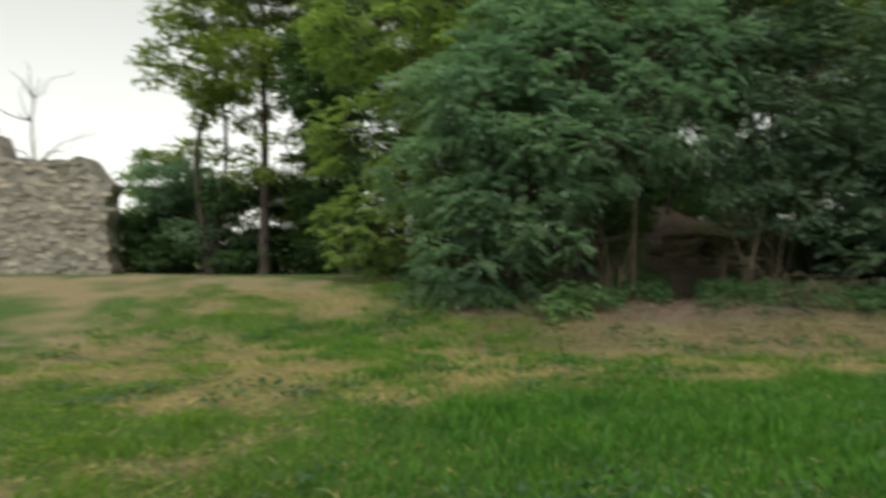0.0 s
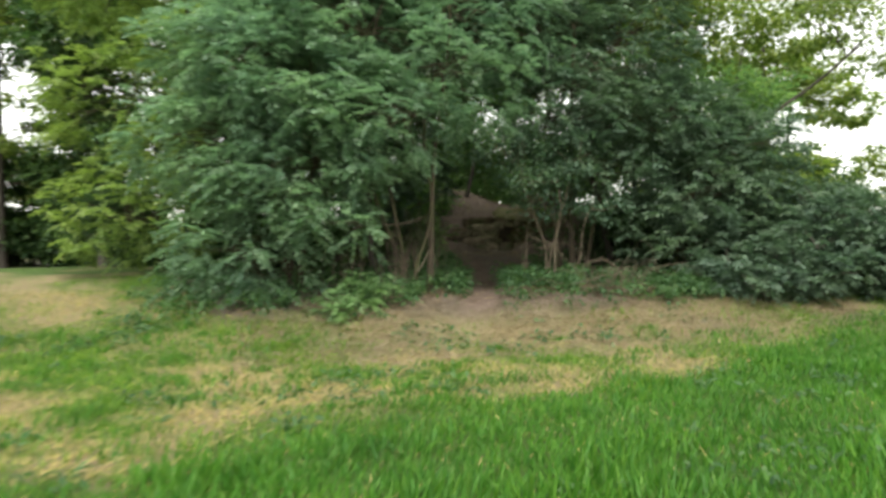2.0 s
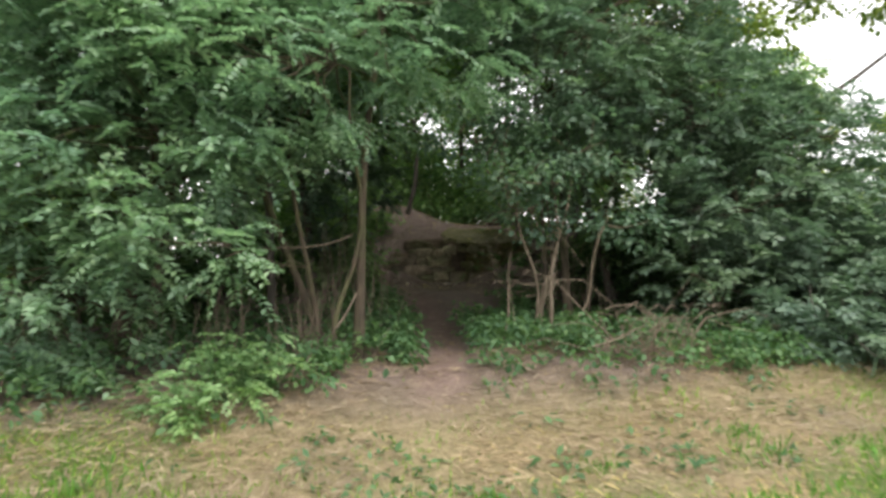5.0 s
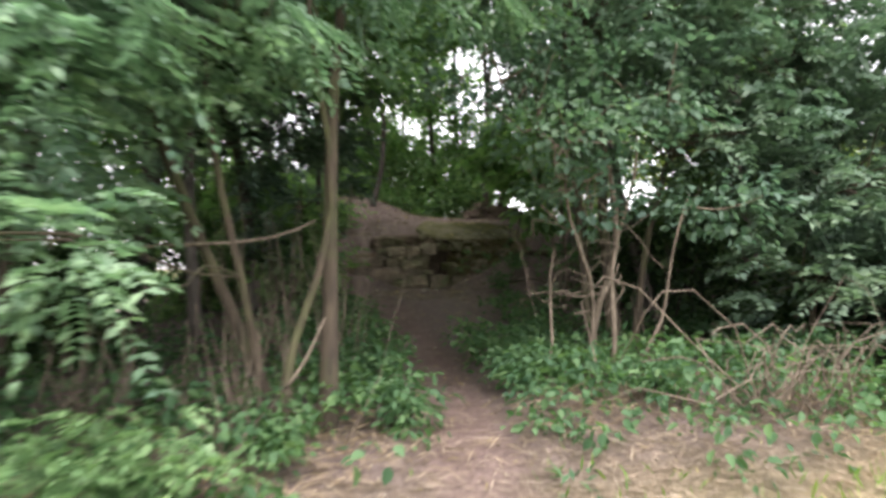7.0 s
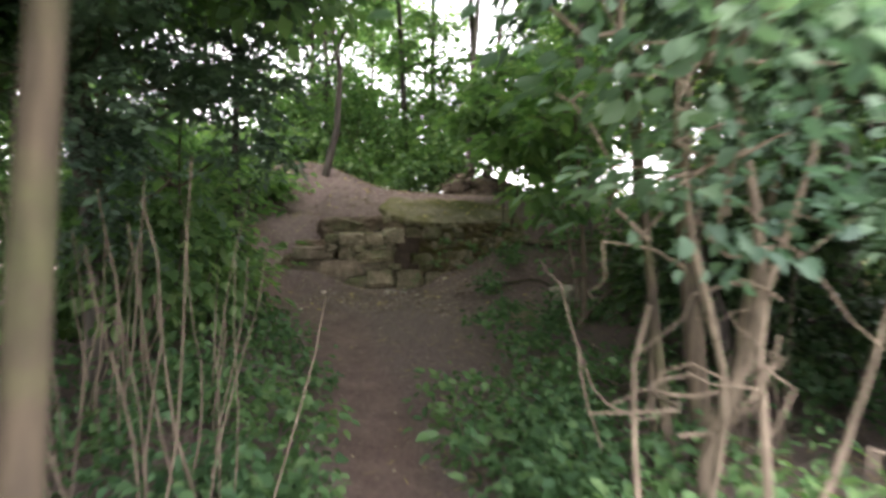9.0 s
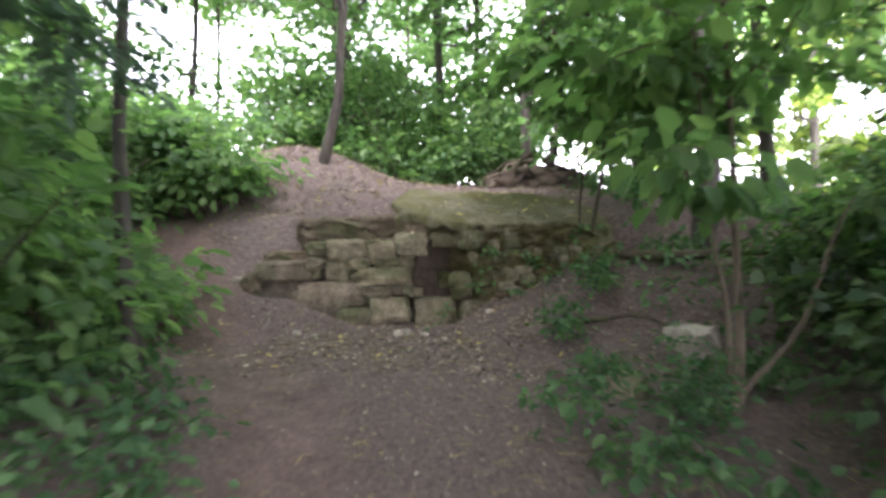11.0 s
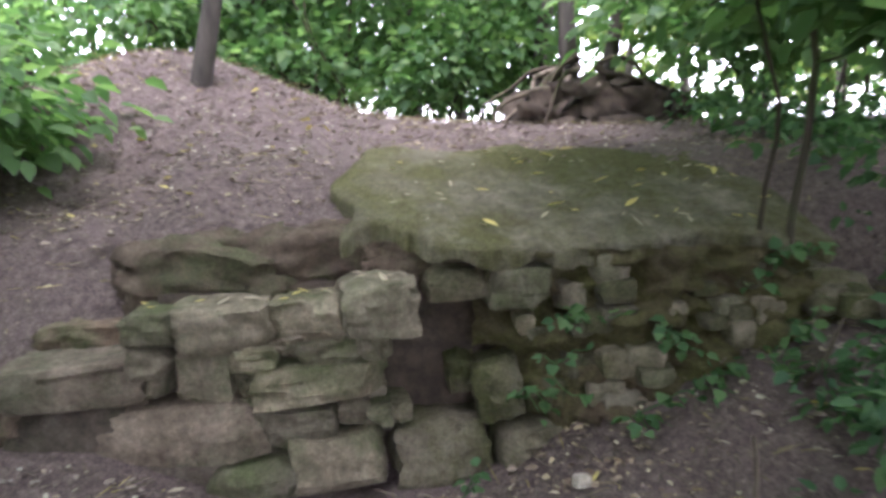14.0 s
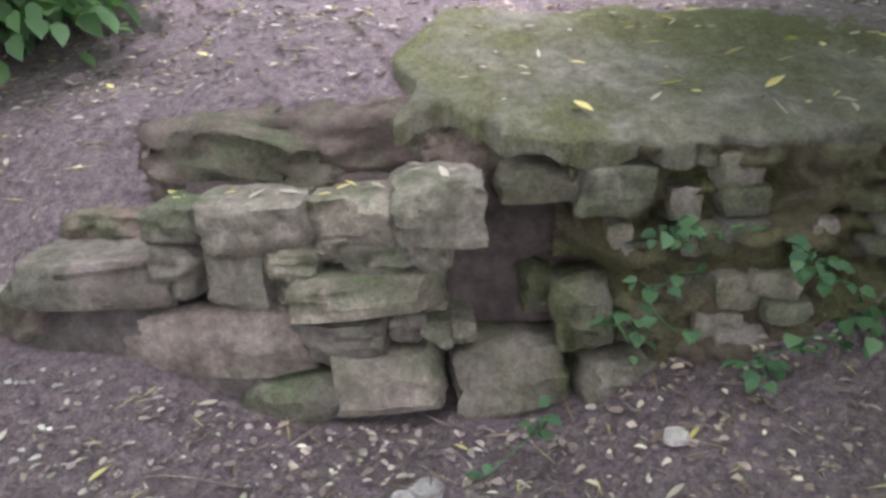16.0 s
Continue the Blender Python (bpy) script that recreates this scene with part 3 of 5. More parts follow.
# ---- undergrowth and trees behind the edge ----
BEHIND = "trees inside the wood"
for k, (x, y, h, w, low, n) in enumerate([(2.6, 19.2, 8.5, 2.6, 1.6, 230), (-0.4, 22.6, 9.5, 2.8, 1.0, 230), (3.9, 18.8, 7.0, 2.2, 3.0, 170), (12.8, 19.6, 4.2, 2.2, 0.7, 150)]):
    grown("wood_tree", x, y, h, w, low, 30 + k, n, "slender wood tree in dense dark green leaf", stems=2, rad=0.09, leaf=0.15, style="broad", per=8, leaflets=7, leaves=M_DARKLEAF if k != 2 else M_WOODLEAF, bark=M_BARK_DARK, group=BEHIND, twig_step=4)
for k, (x, y, h, w, n) in enumerate([(-2.6, 21.0, 2.2, 1.5, 90), (0.2, 18.2, 1.9, 1.4, 90), (1.6, 17.6, 1.6, 1.2, 80), (11.8, 16.3, 1.6, 1.3, 90), (9.5, 17.2, 1.9, 1.2, 90), (10.6, 18.6, 2.2, 1.5, 90), (13.6, 17.6, 1.6, 1.5, 90), (12.2, 15.0, 1.1, 0.9, 70), (15.5, 18.6, 2.6, 1.8, 110), (18.0, 21.5, 3.0, 2.2, 110), (14.6, 16.0, 1.9, 1.3, 90), (12.9, 15.7, 3.0, 1.6, 120), (15.0, 17.4, 3.6, 1.8, 120)]):
    grown("dark_shrub", x, y, h, w, 0.25, 50 + k, n, "dark green shrub in the shade of the trees", stems=3, rad=0.025, leaf=0.12, style="broad", per=8, leaflets=7, leaves=M_DARKLEAF, bark=M_BARK_DARK, group="shrubs under the trees", category="shrub", nlobes=7, twig_step=3)

# added trees: high crowns, mostly unseen, that block skylight over path and ruin
for k, (x, y, h, w, low, n) in enumerate([(3.3, 17.6, 9.0, 2.6, 5.6, 150), (10.5, 25.4, 11.0, 3.0, 6.4, 150)]):
    grown("added_shade_tree", x, y, h, w, low, 600 + k, n, "tall slender wood tree added for its crown's shade on path and ruin", rad=0.075, leaf=0.2, style="broad", per=8, leaflets=7, leaves=M_WOODLEAF, bark=M_BARK_DARK, group=BEHIND, nlobes=12, twig_step=5)

# added light blocker: trunk off to the side, crown between sun and ruin
tree("added_shade_tree", stand(9.0, 17.2), 620,
     [(-2.9, 0.6, 6.3, 0.9, 0.8, 0.5), (-2.2, 1.3, 6.9, 1.0, 0.9, 0.6), (-1.5, 0.6, 7.4, 1.1, 1.0, 0.6), (-2.6, 2.1, 7.4, 1.1, 1.0, 0.6), (-1.3, 2.0, 7.9, 1.1, 1.0, 0.6), (-3.3, 1.4, 7.9, 1.1, 1.0, 0.6), (-0.3, 1.0, 8.3, 1.1, 1.0, 0.6)],
     [((0, 0, 0), (-1.3, 0.9, 7.6), 0.08)], 135, leaf=0.19, style="broad", per=8, leaflets=7, leaves=M_WOODLEAF, bark=M_BARK_DARK, twig_step=5,
     label="tall wood tree added to shade the ruin from overhead", group=BEHIND)

# ---- far side of the meadow ----
FAR = "trees across the meadow"
grown("meadow_tree", -6.8, 27.5, 14.5, 4.4, 3.4, 71, 240, "tall open-crowned tree with layered yellow-green boughs", rad=0.2, leaf=0.22, style="broad", per=8, leaflets=7, leaves=M_LOCUST_Y, bark=M_BARK_DARK, group=FAR, nlobes=15, twig_step=2)
grown("meadow_tree", -9.1, 28.5, 13.0, 3.5, 5.0, 72, 130, "tall thin tree with a forked dark trunk", stems=2, rad=0.14, leaf=0.22, style="broad", per=8, leaflets=7, leaves=M_LOCUST_Y, bark=M_BARK_DARK, group=FAR, nlobes=10, twig_step=2)
grown("meadow_tree", -3.4, 26.0, 14.0, 3.2, 1.6, 73, 260, "dense dark tree at the meadow's edge", rad=0.2, leaf=0.22, style="broad", per=8, leaflets=7, leaves=M_DARKLEAF, bark=M_BARK_DARK, group=FAR, nlobes=14, twig_step=4)
grown("meadow_tree", -0.6, 27.5, 15.0, 3.4, 2.0, 74, 260, "dense dark tree at the meadow's edge", rad=0.2, leaf=0.22, style="broad", per=8, leaflets=7, leaves=M_DARKLEAF, bark=M_BARK_DARK, group=FAR, nlobes=14, twig_step=4)
grown("meadow_tree", -4.9, 29.6, 13.0, 3.0, 1.6, 76, 190, "dense dark tree at the meadow's edge", rad=0.2, leaf=0.22, style="broad", per=8, leaflets=7, leaves=M_DARKLEAF, bark=M_BARK_DARK, group=FAR, nlobes=13, twig_step=4)
grown("meadow_tree", -13.4, 36.0, 7.2, 3.0, 2.2, 75, 130, "round olive-green tree behind the old wall", rad=0.2, leaf=0.24, style="broad", per=8, leaflets=7, leaves=M_LOCUST_Y, bark=M_BARK_DARK, group=FAR, nlobes=9, twig_step=4)
for k, (x, y, h, w, n) in enumerate([(-12.0, 30.5, 3.4, 2.0, 90), (-10.2, 29.8, 5.8, 2.4, 150), (-7.9, 29.6, 4.4, 2.1, 120), (-6.2, 29.5, 2.8, 1.8, 90), (-4.4, 28.2, 2.6, 1.8, 90), (-2.6, 26.8, 2.6, 1.7, 90), (-1.2, 24.6, 2.4, 1.6, 90), (-10.4, 32.5, 2.6, 2.0, 80), (-13.2, 31.5, 2.8, 1.9, 90), (-11.0, 29.6, 2.4, 1.6, 90), (-7.2, 28.8, 2.2, 1.5, 80), (-5.2, 28.0, 2.2, 1.5, 80)]):
    grown("hedge_shrub", x, y, h, w, 0.3, 80 + k, n, "dense dark hedge shrub along the meadow", stems=3, rad=0.03, leaf=0.2, style="broad", per=8, leaflets=6, leaves=M_DARKLEAF if k != 1 else M_LOCUST, bark=M_BARK_DARK, group="hedge along the meadow", category="shrub", nlobes=8, twig_step=6)
for k, (x, y, h, w, low) in enumerate([(26, 33.5, 13, 4.5, 3.0), (31, 37, 14, 5.0, 3.0), (21.0, 36, 8, 4.0, 0.8), (36, 33, 9, 5.0, 1.0), (16.0, 22.0, 3.0, 2.4, 0.3)]):
    grown("distant_tree", x, y, h, w, low, 95 + k, 130, "distant leafy tree beyond the meadow", rad=0.2, leaf=0.32, style="broad", per=7, leaflets=7, leaves=M_LOCUST_Y, bark=M_BARK_DARK, group="distant trees", twig_step=3)


def bare_tree(x, y, seed):
    rng = np.random.default_rng(seed)
    r = root("bare_tree", stand(x, y), "leafless grey tree behind the old wall", "tree")
    p = curve_path(rng, (0, 0, 0), (-0.4, 0, 9.0), 10, 0.03)
    part("trunk", tubes([(p, np.linspace(0.12, 0.02, 10))], 6), M_BARK_DARK, r, smooth=True)
    for i in range(16):
        a = p[rng.integers(4, 9)]
        b = a + np.array([rng.normal(0, 1.3), rng.normal(0, 1.0), rng.uniform(0.6, 2.0)])
        part("branch", tubes([(curve_path(rng, a, b, 6, 0.08), np.linspace(0.035, 0.008, 6))], 4), M_BARK_DARK, r)
    return r


bare_tree(-18.6, 34.0, 5)

# ---- inside the wood, round the ruin ----
INNER = "trees round the ruin"


def slim_tree(name, x, y, h, rad, lean, seed, label, clusters=45, low=3.6, spread=1.7, stems=1, leaves=None, leaf=0.13):
    return grown(name, x, y, h, spread, low, seed, clusters, label, stems=stems, rad=rad, lean=lean, leaf=leaf, style="broad", per=8, leaflets=6, leaves=leaves or M_WOODLEAF, bark=M_BARK_DARK, group=INNER, nlobes=8, twig_step=3)


# mound, path and twin trees: crowns thickened above the view to shade the ruin
slim_tree("young_tree", 7.45, 24.45, 9.0, 0.05, 0.2, 101, "slender dark-stemmed tree on the earth mound", clusters=230, low=4.6, spread=3.2, leaf=0.16)
slim_tree("young_tree", 5.55, 20.3, 8.0, 0.05, 0.3, 102, "thin leaning tree beside the earth path", clusters=140, low=4.6, spread=2.7, leaf=0.14)
TWIN_AT = (10.15, 24.05)
tree("twin_tree", stand(*TWIN_AT), 103,
     [(-1.3, 0.4, 4.6, 1.3, 1.2, 0.7), (1.2, -0.3, 4.4, 1.3, 1.2, 0.7), (0.2, 1.0, 5.2, 1.5, 1.3, 0.8), (-0.8, -0.6, 5.9, 1.5, 1.3, 0.8), (1.4, 0.6, 6.3, 1.5, 1.4, 0.9), (-0.2, 0.2, 7.2, 1.6, 1.5, 0.9)],
     [((-0.05, 0, 0.2), (-0.55, 0.2, 6.6), 0.062), ((0.06, 0.03, 0.2), (0.5, 0.1, 6.4), 0.052), ((0.16, 0.1, 0.3), (1.5, 0.5, 4.2), 0.024)], 210, style="broad", per=8, leaflets=6, leaf=0.16, leaves=M_WOODLEAF, bark=M_BARK_DARK,
     label="twin-stemmed tree standing on a bare root plate", group=INNER)
slim_tree("young_tree", 10.5, 21.5, 7.0, 0.1, 0.2, 104, "smooth grey-brown tree beside the ruin", clusters=60, low=4.0, spread=2.6)
for k, (x, y, h) in enumerate([(3.2, 25.0, 8), (4.6, 27.6, 9), (6.4, 29.5, 9), (8.8, 29.0, 9), (11.5, 28.5, 9), (13.5, 25.5, 8), (12.6, 22.6, 7), (9.6, 32.0, 10), (2.0, 27.5, 9), (14.6, 21.0, 7), (7.4, 33.5, 10), (12.5, 32.5, 10), (15.5, 28.5, 9), (5.0, 32.5, 10), (0.6, 31.0, 10), (3.0, 34.5, 11), (10.8, 36.5, 11), (9.6, 30.4, 11), (11.6, 34.2, 12), (13.4, 37.5, 13), (10.2, 27.2, 11)]):
    slim_tree("wood_tree", x, y, h, 0.08, 0.4, 110 + k, "slim tree of the open wood behind the ruin", clusters=110, low=1.9, spread=2.7, leaf=0.165)
for k, (x, y, h, w, n) in enumerate([(4.55, 19.0, 1.4, 0.8, 55), (4.7, 20.6, 1.9, 1.0, 80), (4.9, 22.4, 1.8, 1.0, 80), (4.4, 24.2, 1.6, 1.1, 80), (5.6, 25.6, 1.6, 1.0, 70), (5.0, 23.6, 1.9, 0.9, 80), (5.9, 24.4, 1.1, 0.6, 50), (6.15, 23.9, 0.7, 0.45, 36), (8.9, 26.4, 2.1, 1.4, 110), (7.2, 27.4, 2.6, 1.5, 110), (10.9, 25.9, 2.2, 1.4, 110), (12.4, 24.4, 2.2, 1.4, 100), (9.6, 27.6, 2.8, 1.4, 100), (11.4, 27.8, 2.8, 1.4, 100), (8.0, 28.4, 2.6, 1.3, 90), (10.0, 25.6, 1.0, 0.8, 60), (5.4, 27.4, 2.4, 1.4, 100), (11.3, 22.8, 1.8, 1.2, 80), (10.9, 19.6, 1.8, 1.2, 80), (3.4, 20.4, 1.6, 1.0, 70)]):
    grown("leafy_shrub", x, y, h, w, 0.25, 140 + k, int(n * (0.55 if y > 25.3 else 1.0)), "fresh green broad-leaved shrub in the wood", stems=3, rad=0.018, leaf=0.12, style="broad", fine=True, per=6, leaflets=6, leaves=M_WOODLEAF, bark=M_BARK, group="shrubs round the ruin", category="shrub", nlobes=7, twig_step=3)
# boughs of broad leaves reaching over the ground before the ruin
tree("leafy_sapling", stand(9.2, 21.5), 161,
     [(-0.3, -0.15, 1.05, 0.42, 0.35, 0.25), (0.15, 0.0, 1.45, 0.55, 0.45, 0.3), (-0.25, 0.2, 1.85, 0.5, 0.5, 0.3), (0.3, 0.3, 2.3, 0.7, 0.6, 0.4), (0.5, -0.3, 1.2, 0.45, 0.4, 0.25)],
     [((0, 0, 0), (0.1, 0.1, 2.3), 0.022), ((0.1, 0.05, 0), (-0.3, -0.1, 1.7), 0.014)], 52, style="broad", fine=True, per=7, leaflets=6, leaf=0.13, reach=0.33, leaves=M_WOODLEAF,
     label="young maple-like sapling with broad fresh green leaves", group="shrubs round the ruin", category="shrub")
tree("leafy_sapling", stand(8.8, 19.35), 164,
     [(-0.55, -0.35, 1.55, 0.4, 0.35, 0.3), (-0.2, 0.0, 1.9, 0.5, 0.45, 0.35), (-0.6, 0.1, 2.3, 0.55, 0.5, 0.35), (0.3, -0.2, 2.2, 0.6, 0.5, 0.4), (-0.2, -0.5, 2.6, 0.6, 0.5, 0.4), (0.1, 0.2, 2.9, 0.5, 0.5, 0.3)],
     [((0, 0, 0), (-0.05, 0.05, 2.8), 0.04), ((0.05, 0.0, 0.25), (0.75, -0.25, 1.3), 0.024), ((-0.02, 0, 0.35), (-0.45, -0.2, 2.2), 0.018)], 34, style="broad", fine=True, per=6, leaflets=5, leaf=0.17, reach=0.34, leaves=M_WOODLEAF, bark=M_TWIG,
     label="pale-stemmed sapling with large hanging green leaves", group="shrubs round the ruin", category="shrub")
# the twisted shrub at the mouth of the path
tree("twisted_shrub", stand(6.28, 15.0), 162,
     [(-0.7, -0.6, 2.0, 0.7, 0.5, 0.28), (-0.3, -0.4, 1.55, 0.45, 0.4, 0.2), (0.3, -0.4, 2.5, 0.8, 0.6, 0.4), (-1.0, 0.1, 2.7, 0.8, 0.7, 0.4), (0.7, -0.6, 1.5, 0.5, 0.4, 0.25)],
     [((0, 0, 0), (0.1, 0.1, 2.4), 0.042), ((0.05, 0, 0.1), (0.35, -0.1, 2.3), 0.024), ((-0.05, 0, 0.1), (-0.5, -0.3, 1.9), 0.025), ((0.1, -0.05, 0), (0.75, -0.3, 1.6), 0.022)],
     58, style="broad", fine=True, per=7, leaflets=6, leaf=0.08, reach=0.3, leaves=M_GREYLEAF, bark=M_TWIG,
     label="twisted pale-stemmed shrub with blue-green leaves at the path", group="shrubs under the trees", category="shrub")
tree("young_locust", stand(4.1, 18.4), 163,
     [(0.3, 0.0, 1.5, 0.8, 0.6, 0.4), (0.6, 0.2, 2.1, 0.9, 0.7, 0.4), (-0.3, -0.2, 2.2, 0.9, 0.8, 0.5), (0.3, 0.3, 2.8, 1.0, 0.8, 0.5)],
     [((0, 0, 0), (0.1, 0.1, 2.7), 0.03), ((0.1, 0.05, 0), (0.5, 0.2, 2.0), 0.02)], 90, leaf=0.09, reach=0.4, leaves=M_LOCUST_SHADED,
     label="young locust tree in the shade beside the path", group="trees inside the wood")

# ---- stonework ----


def rough_block(rng, size, cuts=5, rough=0.05, round_off=0.22):
    """A weathered stone: a subdivided block with rounded corners and uneven faces, size in metres, base centred at its middle."""
    bm = bmesh.new()
    bmesh.ops.create_cube(bm, size=2.0)
    bmesh.ops.subdivide_edges(bm, edges=bm.edges[:], cuts=cuts, use_grid_fill=True)
    seed = Vector(rng.uniform(-50, 50, 3))
    tilt = rng.normal(0, 0.07, (3, 3))
    chops = [(Vector(rng.normal(0, 1, 3)).normalized(), rng.uniform(1.08, 1.4)) for _ in range(8)]
    for v in bm.verts:
        p = v.co.copy()
        q = p.normalized() * 1.25
        p = p.lerp(q, round_off)
        p += Vector(tilt @ np.array(p)) * 0.5
        n = noise.noise_vector(p * 1.3 + seed) * 0.13 + noise.noise_vector(p * 3.4 + seed) * rough * 1.6 + noise.noise_vector(p * 8.0 + seed) * rough
        p += n
        for nrm, far in chops:
            k = p.dot(nrm) - far
            if k > 0:
                p -= nrm * k * 0.9
        v.co = Vector((p.x * size[0] / 2, p.y * size[1] / 2, p.z * size[2] / 2))
    vs = np.array([v.co[:] for v in bm.verts])
    fs = [[v.index for v in f.verts] for f in bm.faces]
    bm.free()
    return vs, fs


def wall_place(u, v, z):
    c, s = math.cos(radians(WALL_TURN)), math.sin(radians(WALL_TURN))
    return (WALL_AT[0] + u * c - v * s, WALL_AT[1] + u * s + v * c, z - RUIN_DROP)


# courses of the low ruined wall: along the face from, to, height from, to, how far it stands forward
COURSE_TOP = [(-1.13, -0.95, 2.01, 2.14, 0.03), (-0.93, -0.62, 1.98, 2.16, 0.05), (-0.60, -0.34, 2.01, 2.16, 0.03), (-0.35, -0.08, 2.03, 2.22, 0.12), (-0.30, -0.17, 1.92, 2.04, 0.04), (-0.02, 0.25, 2.11, 2.23, -0.06), (0.23, 0.45, 2.10, 2.24, 0.04)]
COURSE_MID = [(-1.14, -0.98, 1.91, 2.01, 0.05), (-0.95, -0.75, 1.80, 1.98, 0.02), (-0.77, -0.59, 1.90, 1.99, 0.05), (-0.61, -0.52, 1.95, 2.02, 0.03), (-0.52, -0.30, 1.91, 2.01, 0.04), (-1.07, -1.0, 1.81, 1.93, 0.0), (-0.70, -0.20, 1.78, 1.915, 0.07), (-0.77, -0.70, 1.80, 1.90, -0.03)]
COURSE_LOW = [(-1.55, -1.10, 1.80, 1.97, 0.06), (-1.24, -0.64, 1.58, 1.79, 0.06), (-1.60, -1.18, 1.52, 1.80, 0.02), (-0.74, -0.52, 1.70, 1.79, 0.03), (-0.66, -0.38, 1.62, 1.75, 0.06), (-0.56, -0.22, 1.42, 1.64, 0.10), (-0.88, -0.54, 1.40, 1.57, 0.09), (-1.30, -0.84, 1.34, 1.57, 0.04), (-0.39, -0.27, 1.67, 1.76, 0.02), (-0.27, -0.18, 1.66, 1.74, 0.04), (-0.19, -0.12, 1.66, 1.73, 0.03), (-0.42, -0.20, 1.66, 1.78, -0.05)]
COURSE_RIGHT = [(-0.17, 0.19, 1.36, 1.64, 0.06), (0.06, 0.15, 1.74, 1.87, 0.05), (0.17, 0.34, 1.64, 1.86, 0.06), (0.21, 0.42, 2.08, 2.24, 0.08), (0.24, 0.62, 1.44, 1.62, 0.12), (0.50, 0.68, 1.76, 1.90, 0.14), (0.36, 0.50, 1.68, 1.79, 0.08), (0.62, 0.92, 1.56, 1.74, 0.16), (0.78, 1.02, 1.98, 2.12, 0.08), (1.12, 1.42, 1.86, 2.04, 0.16)]
LEDGE = [(-1.2, -0.55, 2.06, 2.36, -0.17), (-0.8, -0.12, 2.08, 2.38, -0.2), (-1.55, -1.06, 1.90, 2.06, -0.2), (-0.3, 0.12, 2.14, 2.33, -0.17), (-1.72, -1.5, 1.62, 1.86, -0.02), (-1.8, -1.58, 1.42, 1.62, 0.04)]


def ruined_wall():
    rng = np.random.default_rng(7)
    r = root("ruined_wall", (*WALL_AT, 1.35 - RUIN_DROP), "low ruined wall of rough mossy limestone blocks", "wall", turn=WALL_TURN)
    inv = r.matrix_world.inverted()

    def lay(u0, u1, z0, z1, fwd, deep, mat, name="stone", label="", cuts=7, rough=0.055, round_off=0.1):
        ob = part(name, rough_block(rng, (u1 - u0 + 0.012, deep, z1 - z0 + 0.012), cuts, rough, round_off), mat, r, label, True)
        if name == "stone":
            ob.data.set_sharp_from_angle(angle=radians(24))
        m = Matrix.Translation(wall_place((u0 + u1) / 2, deep / 2 - fwd, (z0 + z1) / 2)) @ pose(0, 0, 0, rng.normal(0, 2.0), rng.normal(0, 2.0), WALL_TURN + rng.normal(0, 3.5))
        ob.matrix_basis = inv @ m
        return ob

    for row in (COURSE_TOP, COURSE_MID, COURSE_LOW):
        for u0, u1, z0, z1, fwd in row:
            lay(u0, u1, z0, z1, fwd, 0.34, M_BROWN_STONE if u1 - u0 > 0.37 and u0 < -0.9 else M_RUBBLE)
    for u0, u1, z0, z1, fwd in COURSE_RIGHT:
        lay(u0, u1, z0, z1, fwd - (0.1 if z0 > 1.7 else 0.02), 0.34, M_RUBBLE_MOSS_SHADED, round_off=0.2, rough=0.08)
    for u0, u1, z0, z1, fwd in LEDGE:
        lay(u0, u1, z0, z1, fwd, 0.4, M_EARTH_LEDGE, "ledge", "crumbling mossy earth and stone ledge", 13, 0.12, 0.5)
    # small rubble caught in the bank
    for i in range(34):
        u, w, h = rng.uniform(0.3, 1.75), rng.uniform(0.06, 0.16), rng.uniform(0.04, 0.10)
        foot = wall_place(u, -0.1, 0)
        z0 = ground_z(foot[0], foot[1]) + RUIN_DROP
        t = rng.uniform(0.05, 0.95)
        z = z0 + (2.2 - 0.3 * smooth(1.15, 2.2, u) - z0) * t
        out = 0.02 + 0.13 * smooth(0.35, 0.75, u) + (0.10 + 0.16 * smooth(0.7, 1.8, u)) * (1 - t)
        lay(u, u + w, z, z + h, out - 0.08, 0.12, M_RUBBLE_MOSS_SHADED if i % 3 else M_RUBBLE, cuts=3, round_off=0.3)
    # earth backing whose dark colour stands in for shade between the stones
    lay(-1.02, 1.4, 1.0, 2.12, -0.19, 0.25, M_CORE, "core", "packed earth behind the stones, coloured darker for the shade in the gaps", 8, 0.04, 0.03)
    # the mossy earth bank under the slab, running out to the ground
    nb, nt = 150, 46
    bank = []
    for layer in (0, 1):
        for j in range(nt):
            for i in range(nb):
                u, t = 0.16 + 2.3 * i / (nb - 1), j / (nt - 1)
                foot = wall_place(u, -0.1, 0)
                z0 = ground_z(foot[0], foot[1]) + RUIN_DROP - 0.12
                z = z0 + (2.3 - 0.4 * smooth(1.15, 2.2, u) - z0) * t
                k = 0.10 * noise.noise((u * 2.6, z * 3.4, 1.0)) + 0.13 * noise.noise((u * 6.0, z * 11.0, 4.0)) + 0.08 * noise.noise((u * 14, z * 22, 8.0)) + 0.04 * noise.noise((u * 33, z * 40, 8.0))
                out = (0.10 - 0.20 * (1 - smooth(0.16, 0.42, u)) + 0.16 * smooth(0.7, 1.8, u)) * (1 - t) + 0.05 * smooth(0.8, 1.0, t) + 0.15 * smooth(0.35, 0.75, u) + k
                bank.append(inv @ Vector(wall_place(u, 0.12 - out + layer * 0.35, z)))
    bf = []
    for j in range(nt - 1):
        for i in range(nb - 1):
            q = [j * nb + i, j * nb + i + 1, (j + 1) * nb + i + 1, (j + 1) * nb + i]
            bf += [q, [k + nb * nt for k in reversed(q)]]
    part("bank", ([v[:] for v in bank], bf), M_BANK, r, "mossy earth and rubble bank under the slab", True)
